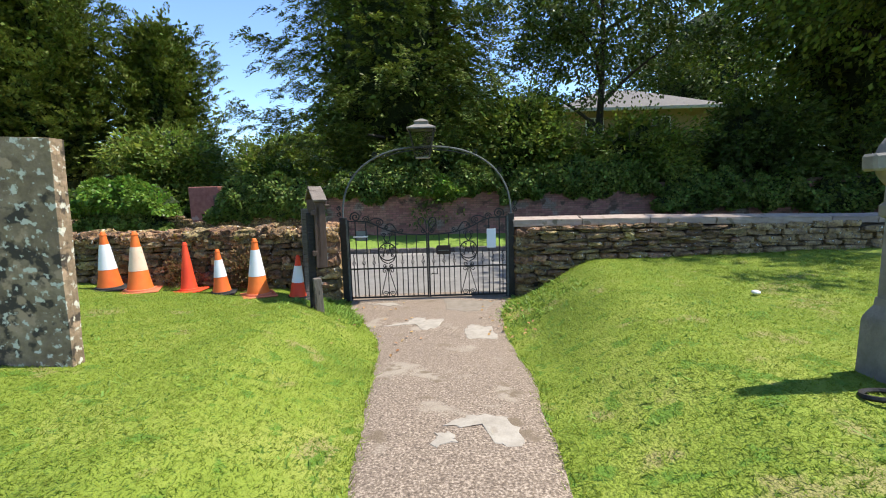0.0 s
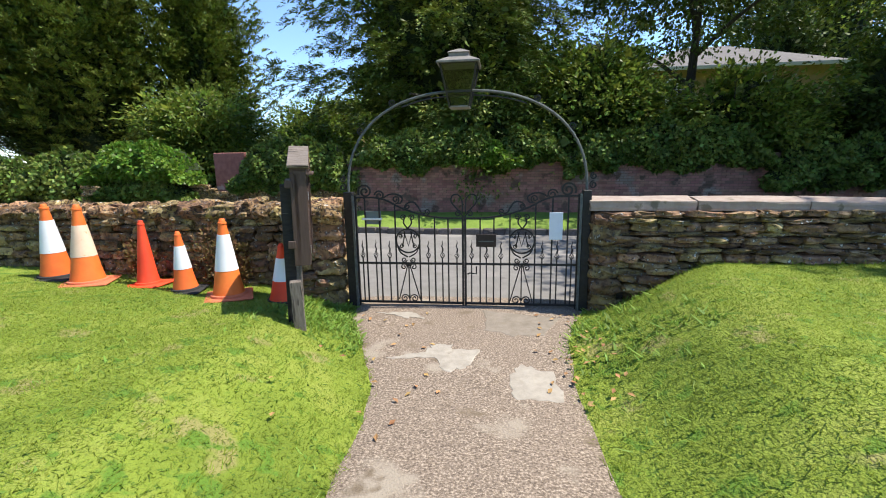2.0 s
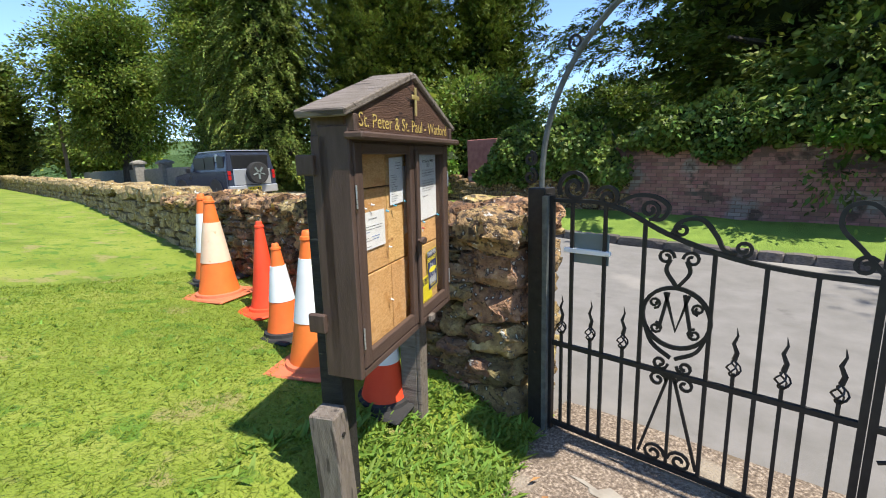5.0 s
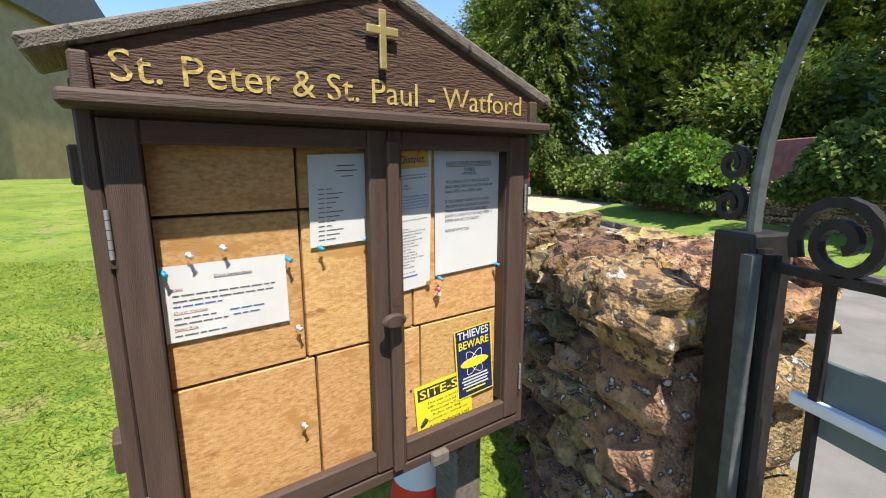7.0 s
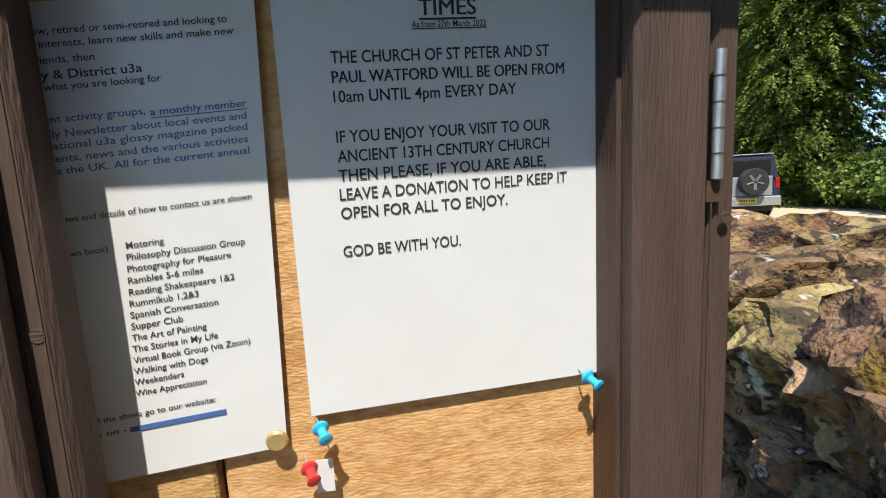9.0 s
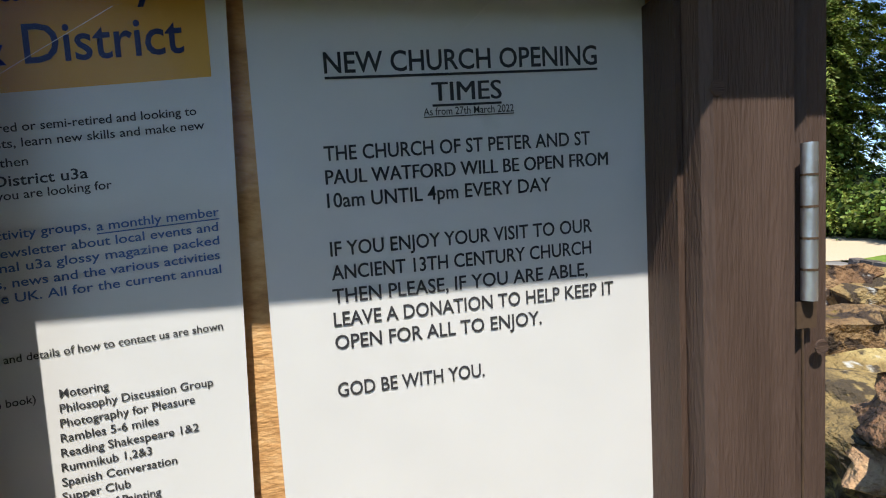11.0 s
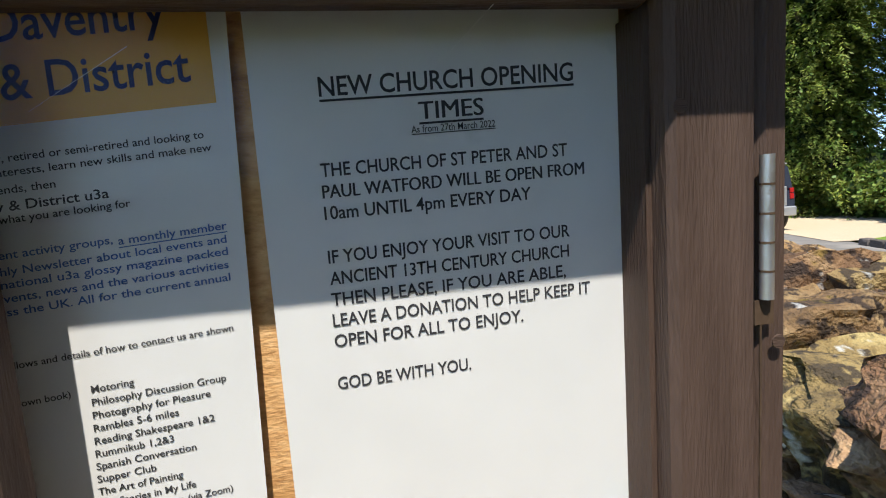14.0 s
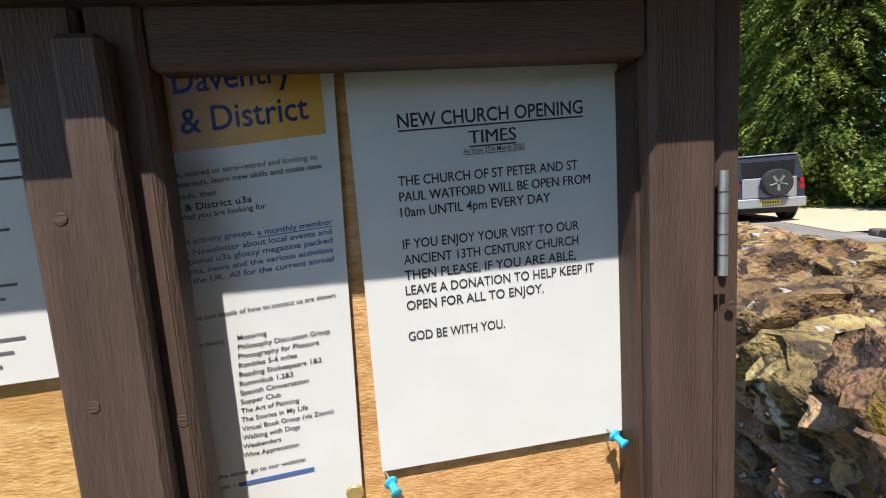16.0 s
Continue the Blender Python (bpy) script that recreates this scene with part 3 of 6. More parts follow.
for r in range(22):
    zz = .16 + r * .075
    xx = -7.9 + (r % 2) * .11
    while xx < 13:
        if not (rb.random() < .02):
            y = 15.487 + rb.uniform(-.006, .008)
            zo = float(road_z(xx, 15)) * .6
            a = [(xx + .005, zz + .005), (xx + .215, zz + .005), (xx + .215, zz + .069), (xx + .005, zz + .069)]
            V += [(p, y, q + zo) for p, q in a] + [(p, y + .03, q + zo) for p, q in a]
            F += [(k, k + 1, k + 2, k + 3), (k + 4, k + 5, k + 1, k), (k + 3, k + 2, k + 6, k + 7), (k + 1, k + 5, k + 6, k + 2), (k + 4, k, k + 3, k + 7)]
            k += 8
        xx += .225
M["brick_run"] = mat("brick_run", [(.25, .115, .085), (.36, .185, .14)], 5, rough=.95, bump=.8, bump_scale=40, rand=.22, island=True, spots=(.27, .215, .175), spot_scale=1.1, spot_cut=.56, more=[((.12, .075, .055), 2.6, .58)], placed=True)
raw("bricks", V, F, M["brick_run"], brick_wall)["kind"] = "stuff"
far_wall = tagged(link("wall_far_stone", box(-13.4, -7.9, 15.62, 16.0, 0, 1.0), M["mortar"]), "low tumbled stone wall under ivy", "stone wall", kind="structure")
joined("far_stones", courses(rnd, -13.4, -4.2, lambda x: .3, lambda x: 1.25 + .25 * math.sin(x * 1.7), 15.55, .3, (.08, .16), (.2, .5)), M["capstone"], far_wall)
tagged(link("brick_pier", box(-8.8, -7.75, 15.6, 16.1, .3, 2.2, bev=.02), M["brick"]), "short red brick pier among ivy", "brick pier", kind="structure")
kerb = tagged(new("kerb"), "row of dark stone edging blocks along the verge", "kerb", kind="structure")
KERB = [bm_mesh("edging_block", stone_data("edging", 120 + i, 3, .07), M["kerb"]) for i in range(4)]
x = -13.4
while x < 24:
    w = rnd.uniform(.28, .5)
    one("edging_block", KERB[rnd.randrange(4)], Matrix.LocRotScale((x + w / 2, 13.52 + rnd.uniform(-.03, .03), float(road_z(x, 13)) + .05), Euler((0, 0, rnd.uniform(-.06, .06))), (w, .2, .19)), kerb)
    x += w

# ---------- gate ----------
R = .0085


def gate_leaf(s, ox, name_label):
    g = thing("gate_leaf", pose(ox, 7.55, 0), name_label, "gate", "pair of gates")
    W = 1.335
    X = lambda u: s * u
    def bar(nm, pts, r=R, sq=True, lab="", n=6):
        return part(nm, tube(bmesh.new(), [(X(p[0]), p[1], p[2]) for p in pts], r, n, sq), M["iron"], g, lab, not sq)
    top = lambda u: float(np.interp(u, [0, .26, .4, .6, .85, 1.1, 1.335], [1.405, 1.40, 1.365, 1.265, 1.185, 1.15, 1.145]))
    bar("hinge_stile", [(0, 0, .03), (0, 0, 1.43)], .017)
    bar("meeting_stile", [(W, 0, .03), (W, 0, 1.17)], .013)
    bar("bottom_rail", [(0, 0, .075), (W, 0, .075)], .013)
    bar("lock_rail", [(0, 0, .58), (W, 0, .58)], .012)
    bar("top_rail", curve([(u, 0, top(u)) for u in (0, .14, .26, .4, .6, .85, 1.1, W)], 5), .010)
    for u in (.125, .305, .50, .80, .99, 1.155):
        bar("baluster", [(u, 0, .075), (u, 0, top(u))])
    for u in (.07, .24, .415, .905, 1.08, 1.26):
        b = bar("short_baluster", [(u, 0, .075), (u, 0, .66)], .0075)
        c = bmesh.new()
        for q in range(4):
            tube(c, [(X(u) + .028 * math.sin(math.pi * i / 6) * math.cos(q * 1.571 + i * .5), .028 * math.sin(math.pi * i / 6) * math.sin(q * 1.571 + i * .5), .64 + .085 * i / 6) for i in range(7)], .0045, 4)
        tube(c, [(X(u), 0, .725), (X(u) + .008, 0, .76), (X(u) - .007, 0, .80), (X(u) + .006, 0, .84), (X(u), 0, .875)], [.011, .010, .008, .005, .001], 6)
        part("flame_finial", c, M["iron"], b, "twisted basket finial", True)
    # monogram ring
    cx, cz = .655, .865
    bar("ring", spiral(cx, cz, .148, .148, 0, 1, 28), .009)
    for d in (-1, 1):
        bar("scroll", curve([(cx + d * .0, 0, cz + .04)] and [(cx + d * .004, 0, 1.02), (cx + d * .05, 0, 1.09), (cx + d * .035, 0, 1.145)], 4), .008)
        bar("scroll", spiral(cx + d * .055, 1.155, .038, .010, math.pi if d > 0 else 0, -1.3 * d, 14), .0065)
        bar("scroll", curve([(cx + d * .145, 0, cz - .03), (cx + d * .10, 0, .72), (cx + d * .01, 0, .66)], 4), .008)
        bar("scroll", spiral(cx + d * .055, .625, .036, .010, math.pi if d > 0 else 0, 1.3 * d, 14), .0065)
        bar("scroll", spiral(cx + d * .062, .535, .042, .010, math.pi if d > 0 else 0, -1.3 * d, 14), .0065)
        bar("diagonal_bar", [(cx + d * .012, 0, .565), (cx + d * .135, 0, .11)], .0065)
        bar("scroll", spiral(cx + d * .062, .125, .055, .012, math.pi if d > 0 else 0, -1.5 * d, 16), .0065)
        bar("monogram_scroll", spiral(cx + d * .085, .80, .030, .008, math.pi / 2, 1.4 * d, 12), .0055)
        bar("monogram_scroll", spiral(cx + d * .095, .925, .028, .008, -math.pi / 2, -1.4 * d, 12), .0055)
        bar("monogram_stroke", curve([(cx + d * .07, 0, .80), (cx + d * .05, 0, .90), (cx + d * .035, 0, .985)], 4), .007)
    bar("monogram_stroke", [(cx - .05, 0, .985), (cx + .004, 0, .80), (cx + .055, 0, .985)], .007)
    bar("centre_bar", [(cx, 0, .09), (cx, 0, .58)], .007)
    # scrolls above the top rail
    bar("scroll", spiral(.135, 1.475, .092, .016, math.pi * 1.15, -1.75, 26), .010)
    bar("scroll", spiral(.315, 1.425, .062, .014, math.pi * .95, -1.5, 20), .009)
    bar("scroll", spiral(.515, 1.375, .048, .012, math.pi * 1.5, 1.4, 18), .008)
    bar("scroll", curve([(.365, 0, 1.40), (.45, 0, 1.44), (.54, 0, 1.435), (.60, 0, 1.39), (.575, 0, 1.335), (.53, 0, 1.33)], 4), .009)
    bar("scroll", curve([(.62, 0, 1.27), (.66, 0, 1.33), (.74, 0, 1.34), (.80, 0, 1.27), (.83, 0, 1.215), (.88, 0, 1.20)], 4), .009)
    bar("scroll", spiral(.66, 1.29, .035, .010, math.pi * .5, 1.3, 14), .007)
    bar("scroll", spiral(.90, 1.225, .036, .010, -math.pi * .5, 1.3, 14), .007)
    bar("heart_scroll", curve([(W, 0, 1.17), (W - .07, 0, 1.26), (W - .135, 0, 1.34), (W - .125, 0, 1.415), (W - .06, 0, 1.43), (W - .008, 0, 1.36), (W - .004, 0, 1.2)], 5), .008)
    bar("scroll", spiral(W - .055, 1.20, .04, .010, math.pi * .2, 1.3, 14), .007)
    return g


leaf_l = gate_leaf(1, -1.612, "black wrought iron gate leaf with scrolls and monogram ring")
leaf_r = gate_leaf(-1, 1.088, "black wrought iron gate leaf with plaque and white sheet")
part("latch", tube(bmesh.new(), [(-1.2, -.02, .555), (-1.2, -.02, .46), (-1.28, -.02, .47), (-1.31, -.02, .455)], .009, 6), M["iron"], leaf_r)
tagged(link("gate_plaque", box(-.115, .125, 7.512, 7.53, .80, .955, bev=.004), M["plaque"]), "small dark brown plaque on the gate bars", "plaque")
pl = bpy.data.objects["gate_plaque"]
part("lettering_bar", box(-.085, .095, 7.508, 7.511, .862, .875), M["iron_pale"], pl)
sh = tagged(link("plastic_sheet", box(.745, .90, 7.515, 7.522, .89, 1.215, bev=.002), M["sheet_white"]), "pale blank plastic-covered notice tied to the gate", "notice")
bp = tagged(link("grey_sign", box(-1.50, -1.29, 7.56, 7.568, 1.07, 1.235, bev=.003), M["grey_plate"]), "back of a small grey sign on the gate", "sign")
part("fixing_strip", box(-1.53, -1.275, 7.535, 7.559, 1.125, 1.15, bev=.003), M["white_paint"], bp)

arch = thing("gate_overthrow", pose(-.262, 7.58, 0), "black iron gate posts with an arched overthrow", "gate frame")
for s, w in ((-1, .055), (1, .05)):
    part("post", box(s * 1.43 - w, s * 1.43 + w, -.06, .06, -.1, 1.47, bev=.006), M["iron"], arch)
    part("brace_bar", tube(bmesh.new(), [(s * 1.36, -.075, .0), (s * 1.36, -.075, 1.43)], .014, 4, True), M["iron_pale"], arch, "rust and lichen streaked upright bar")
    for zz, rr in ((1.53, .045), (1.63, .04)):
        part("scroll", tube(bmesh.new(), spiral(s * 1.50, zz, rr, .012, math.pi / 2, 1.4 * s, 14), .008, 4, True), M["iron"], arch)
    for zz in (.60, 1.40):
        part("hinge", tube(bmesh.new(), [(s * 1.37, -.03, zz - .04), (s * 1.37, -.03, zz + .04)], .018, 8), M["iron"], arch)
    for a in (.62, 1.0):
        px, pz = s * 1.43 * math.cos(a) * 1.03, 1.45 + 1.20 * math.sin(a)
        part("scroll", tube(bmesh.new(), spiral(px + s * .04, pz + .05, .045, .012, -math.pi / 2, 1.3 * s, 12), .006, 4, True), M["iron"], arch)
hoop = []
for i in range(41):
    a = math.pi * i / 40
    hoop.append((-1.43 * math.copysign(abs(math.cos(a)) ** .86, math.cos(a)), 0, 1.45 + 1.165 * math.sin(a) ** .86))
part("hoop", tube(bmesh.new(), hoop, .016, 8), M["iron_pale"], arch, "weathered grey-black iron hoop", True)
part("inner_bar", tube(bmesh.new(), [(p[0], .0, p[2] - .05) for p in hoop[14:27]], .008, 6), M["iron"], arch)

lan = thing("lantern", pose(-.30, 7.58, 2.43), "old copper-topped lantern with glass panes over the gate", "lantern")
LB, LT = .11, .205


def lpt(c, s, z, k=0):
    r = np.interp(z, [0, .46], [LB, LT]) + k
    return (c * r, s * r, z)


part("base_plate", box(-.115, .115, -.115, .115, -.01, .012, bev=.004), M["lead"], lan)
for c, s in ((-1, -1), (-1, 1), (1, -1), (1, 1)):
    part("corner_bar", tube(bmesh.new(), [lpt(c, s, 0), lpt(c, s, .46)], .009, 4, True), M["iron"], lan)
for a in range(4):
    q = Matrix.Rotation(a * math.pi / 2, 4, "Z")
    for z0, z1 in ((.012, .155), (.165, .46)):
        b = bmesh.new()
        vs = [b.verts.new(q @ Vector(p)) for p in (lpt(-.97, -1, z0), lpt(.97, -1, z0), lpt(.97, -1, z1), lpt(-.97, -1, z1))]
        b.faces.new(vs)
        o = part("pane", b, M["old_glass"], lan)
    part("cross_bar", tube(bmesh.new(), [q @ Vector(lpt(-1, -1, .16)), q @ Vector(lpt(1, -1, .16))], .008, 4, True), M["iron"], lan)
    part("top_bar", tube(bmesh.new(), [q @ Vector(lpt(-1, -1, .46)), q @ Vector(lpt(1, -1, .46))], .011, 4, True), M["iron"], lan)
b = bmesh.new()
lathe(b, [(.335, .455), (.335, .475), (.17, .535), (.155, .54), (.155, .575), (.175, .58), (.165, .59), (.03, .635), (.001, .64)], 4, Matrix.Rotation(math.pi / 4, 4, "Z"))
part("roof", b, M["lead"], lan, "stepped dull metal lantern roof")
part("bracket", tube(bmesh.new(), spiral(0, .165, .145, .145, 0, 1, 20), .008, 6), M["iron"], lan).matrix_basis = pose(0, 0, .165, 90) @ pose(0, 0, -.165)

# ---------- writing ----------
def text_mesh(txt, x0, x1, base, cap, w, bold=0.0):
    """Flat letters on the plane z = w, fitted between x0 and x1, cap high."""
    cu = bpy.data.curves.new("letters", "FONT")
    cu.body = txt
    cu.size = 1.0
    cu.offset = bold
    cu.resolution_u = 3
    ob = bpy.data.objects.new("letters", cu)
    scene.collection.objects.link(ob)
    dg = bpy.context.evaluated_depsgraph_get()
    me = bpy.data.meshes.new_from_object(ob.evaluated_get(dg))
    scene.collection.objects.unlink(ob)
    bpy.data.objects.remove(ob)
    bpy.data.curves.remove(cu)
    n = len(me.vertices)
    co = np.zeros(n * 3)
    me.vertices.foreach_get("co", co)
    co = co.reshape(-1, 3)
    lo, hi = co[:, 0].min(), co[:, 0].max()
    co[:, 0] = x0 + (co[:, 0] - lo) / (hi - lo) * (x1 - x0)
    co[:, 1] = base + co[:, 1] * cap / .69
    co[:, 2] = w
    me.vertices.foreach_set("co", co.ravel())
    me.update()
    return me


def letters(txt, x0, x1, base, cap, w, material, parent, bold=0.0, underline=False):
    me = text_mesh(txt, x0, x1, base, cap, w, bold)
    me.materials.clear()
    ob = put("lettering", me, material, parent)
    if underline:
        part("underline", box(x0, x1, base - cap * .30, base - cap * .18, w, w + .0003), material, parent)
    return ob


def bars(rows, w, material, parent, h=.004):
    """Plain bars for lines of writing too small to read: (x0, x1, y)."""
    for x0, x1, y in rows:
        part("writing_bar", box(x0, x1, y, y + h, w, w + .0003), material, parent)


# ---------- notice board ----------
BOARD = pose(-1.839, 6.738, 1.681, 91.09, 0, 112.46)   # local x along the face, y up, z outwards
board = thing("notice_board", BOARD, "brown painted wooden church notice board with two glazed doors", "notice board")
CL, CR, CB, CT = -.533, .446, -.825, .033
MID = -.020
D = -.04     # depth of the pinned papers behind the door frames
bp_ = lambda nm, a, mt="brown", lab="", bev=.004: part(nm, box(*a, bev=bev), M[mt], board, lab)
bp_("back", (CL, CR, CB, CT + .02, -.15, -.08), "brown")
bp_("side_panel", (CL, CL + .025, CB, CT + .05, -.12, 0.0))
bp_("side_panel", (CR - .020, CR, CB, CT + .05, -.12, 0.0))
bp_("floor_panel", (CL + .025, CR - .022, CB, CB + .03, -.12, 0.0), "brown_rail")
bp_("top_panel", (CL + .025, CR - .022, CT - .01, CT + .04, -.12, -.004), "brown_rail")
bp_("drip_bar", (-.548, .458, .037, .061, -.01, .062), "brown_rail", "weathered projecting drip moulding", .006)
# gable
b = prism(bmesh.new(), [(CL + .006, .060), (CR - .006, .060), (CR - .006, .119), (MID, .298), (CL + .006, .119)], -.02, .012)
g_ = part("gable_board", b, M["gable"], board, "dark grained gable board with gold lettering")
g_.data.transform(Matrix(((1, 0, 0, 0), (0, 0, 1, 0), (0, 1, 0, 0), (0, 0, 0, 1))))
g_.data.flip_normals()
for s, e in ((-1, CL - .035), (1, CR + .035)):
    sl_ = math.atan2(.190, abs(e - MID))
    ln = math.hypot(e - MID, .190) + .01
    ob = part("roof_board", box(0, ln, -.001 if s > 0 else -.026, .026 if s > 0 else .001, -.17, .024, bev=.005), M["grey_wood"], board, "weathered grey-brown roof board")
    ob.matrix_basis = Matrix.Translation((MID, .299, 0)) @ Matrix.Rotation(-sl_ if s > 0 else math.pi + sl_, 4, "Z")
for x in (CL + .004, CR - .030):
    part("gable_stub", box(x, x + .026, .060, .118, -.01, .026, bev=.004), M["brown_rail"], board)
part("gable_back", box(CL + .01, CR - .01, .04, .12, -.15, -.02), M["brown"], board)
letters("St. Peter & St. Paul - Watford", -.480, .391, .081, .048, .0135, M["gold"], board)
cr = part("brass_cross", bx(box(MID - .008, MID + .008, .147, .262, .02, .028, bev=.002), MID - .036, MID + .036, .213, .230, .0205, .0275, .002), M["brass"], board, "small brass cross")
# doors
def door(nm, x0, x1, sl0, sl1, lab):
    d = part(nm, box(x0, x0 + sl0, CB + .035, CT - .004, -.022, .004, bev=.004), M["brown"], board, lab)
    part("stile", box(x1 - sl1, x1, CB + .035, CT - .004, -.022, .004, bev=.004), M["brown"], d)
    part("rail", box(x0 + sl0, x1 - sl1, CT - .045, CT - .004, -.022, .002, bev=.004), M["brown_rail"], d)
    part("rail", box(x0 + sl0, x1 - sl1, CB + .035, CB + .09, -.022, .002, bev=.004), M["brown_rail"], d)
    gb = bmesh.new()
    gb.faces.new([gb.verts.new((p, q, -.012)) for p, q in ((x0 + sl0 - .006, CB + .085), (x1 - sl1 + .006, CB + .085), (x1 - sl1 + .006, CT - .039), (x0 + sl0 - .006, CT - .039))])
    o = part("glass_pane", gb, M["glass"], d)
    o.visible_shadow = False
    return d


dl = door("left_door", -.507, -.004, .054, .046, "glazed door over bare strand board")
dr = door("right_door", -.001, .4225, .033, .0535, "glazed door over pinned notices")
part("jamb", box(.3655, .3695, CB + .09, CT - .045, -.0455, -.013), M["brown"], dr, "dark inner jamb")
part("jamb", box(-.4535, -.4495, CB + .09, CT - .045, -.0455, -.013), M["brown"], dl, "dark inner jamb")
part("cover_strip", box(-.012, .017, CB + .03, .006, .004, .020, bev=.004), M["brown"], dl)
for x, zs in ((.4250, (-.138, -.67)), (-.509, (-.155, -.67))):
    for v in zs:
        h = bmesh.new()
        tube(h, [(x, v - .04, .006), (x, v + .04, .006)], .0036, 10)
        ho = part("hinge", h, M["steel"], board, "galvanised butt hinge", True)
        for q in (-.024, -.008, .008, .024):
            part("hinge_seam", lathe(bmesh.new(), [(.0038, v + q - .0006), (.0038, v + q + .0006)], 10, Matrix.Translation((x, 0, .006)) @ Matrix.Rotation(-math.pi / 2, 4, "X")), M["ply_gap"], ho)
        part("hinge_gap", box(x - .006, x + .006, v - .055, v - .041, .0035, .0046), M["ply_gap"], board)
for a, b_ in (((.250, -.042), (.286, -.008)), ((.060, -.058), (.105, -.030))):
    part("scratch", tube(bmesh.new(), [(*a, -.0112), (*b_, -.0112)], [.00005, .00016], 4), M["pin_white"], dr, "fine pale scratch in the glazing")
kn = bmesh.new()
lathe(kn, [(.012, 0), (.012, .012), (.030, .020), (.030, .028), (.024, .032)], 14, Matrix.Translation((-.018, -.391, .018)) @ Matrix.Diagonal((1.0, .55, 1, 1)))
part("turn_button", kn, M["brown"], dl, "brown turn button", True)
part("keyhole_gap", box(-.008, .008, -.366, -.346, .0203, .0210), M["ply_gap"], dl)
for x, v in ((.4345, -.204), (.0235, -.242), (-.030, -.10), (-.030, -.225), (.375, -.07), (.38, -.55), (-.49, -.35), (.045, -.60)):
    part("screw_plug", lathe(bmesh.new(), [(.0042, 0), (.0040, .0006)], 12, Matrix.Translation((x, v, .004))), M["brown_rail"], board)
part("drying_crack", box(.4226, .4236, -.76, -.19, .0036, .0044), M["ply_gap"], dr)
part("drying_crack", box(.0265, .0270, -.50, -.06, .0042, .0046), M["ply_gap"], dr)
bp_("catch_block", (.10, .15, CB + .0, CB + .034, .004, .026), "grey_wood")
# posts
for u, v0 in ((-.40, -1.62), (.34, -1.55)):
    part("post", box(u - .05, u + .05, v0, -.05 if u < 0 else -.02, -.25, -.15, bev=.006), M["tarred"] if u < 0 else M["grey_wood"], board, "square timber post")
    if u > 0:
        part("post_facing", box(u - .05, u + .05, v0 + .02, CB + .06, -.149, -.125, bev=.004), M["grey_wood"], board)
for v in (-.05, -.62):
    part("side_cleat", box(CL - .022, CL + .0, v - .03, v + .04, -.20, -.13, bev=.004), M["brown"], board)
# strand-board panels behind the glass
PANELS = [(-.50, -.193, -.134, .02), (-.187, .003, -.134, .02), (-.50, -.193, -.464, -.140), (-.187, .003, -.464, -.140), (-.50, -.174, -.79, -.470), (-.168, .003, -.79, -.470),
          (.005, .083, -.452, .02), (.089, .42, -.452, .02), (.005, .104, -.79, -.458), (.110, .42, -.79, -.458)]
bp_("gap_board", (CL + .025, CR - .022, CB + .03, CT, -.08, -.062), "ply_gap")
for p in PANELS:
    part("strand_panel", box(*p, -.062, -.046, bev=.002), M["ply"], board)

# ---------- papers ----------
def sheet_paper(name, x0, x1, y0, y1, material, label, curl=.004, slant=0.0, w=D, n=10):
    bm = bmesh.new()
    rows = []
    for j in range(n + 1):
        rows.append([])
        for i in range(7):
            u, v = i / 6, j / n
            e = curl * ((2 * u - 1) ** 2 * .6 + .5 * (1 - v) * abs(2 * u - 1))
            rows[-1].append(bm.verts.new((x0 + (x1 - x0) * u + slant * (1 - v), y0 + (y1 - y0) * v, w - .0001)))
    for j in range(n):
        for i in range(6):
            bm.faces.new((rows[j][i], rows[j][i + 1], rows[j + 1][i + 1], rows[j + 1][i]))
    ob = link(name, bm, material, None, "", True)
    ob.matrix_basis = BOARD
    return tagged(ob, label, "notice", "papers in the notice board")


WT = D + .0003


def reshape(ob, row_x, row_y, m=None):
    """Lays a paper and all that is printed on it askew on the board."""
    t = Matrix(((row_x[0], row_x[1], 0, row_x[2]), (row_y[0], row_y[1], 0, row_y[2]), (0, 0, 1, 0), (0, 0, 0, 1))) @ (m or Matrix())
    for o in (ob, *ob.children):
        o.data.transform(t)
    ob.matrix_basis = BOARD


notice = sheet_paper("opening_times_notice", .1675, .3690, -.3190, .002, M["paper"], "white printed notice of church opening times", .001)
NT = (("NEW CHURCH OPENING", .2015, .3405, -0.0656, .0095, .013, True), ("TIMES", .2524, .2878, -0.0805, .0090, 0, True), ("As from 27th March 2022", .2478, .2942, -0.0872, .0036, .006, True),
      ("THE CHURCH OF ST PETER AND ST", .1985, .3351, -0.1059, .0068, .013, False), ("PAUL WATFORD WILL BE OPEN FROM", .1983, .3445, -0.1170, .0068, 0, False), ("10am UNTIL 4pm EVERY DAY", .1983, .3125, -0.1280, .0068, .013, False),
      ("IF YOU ENJOY YOUR VISIT TO OUR", .1980, .3345, -0.1510, .0068, .013, False), ("ANCIENT 13TH CENTURY CHURCH", .1978, .3335, -0.1624, .0068, .013, False), ("THEN PLEASE, IF YOU ARE ABLE,", .1975, .3310, -0.1737, .0068, .013, False),
      ("LEAVE A DONATION TO HELP KEEP IT", .1972, .3455, -0.1850, .0068, .013, False), ("OPEN FOR ALL TO ENJOY.", .1970, .3040, -0.1963, .0068, .013, False), ("GOD BE WITH YOU.", .1965, .2715, -0.2197, .0068, .013, False))
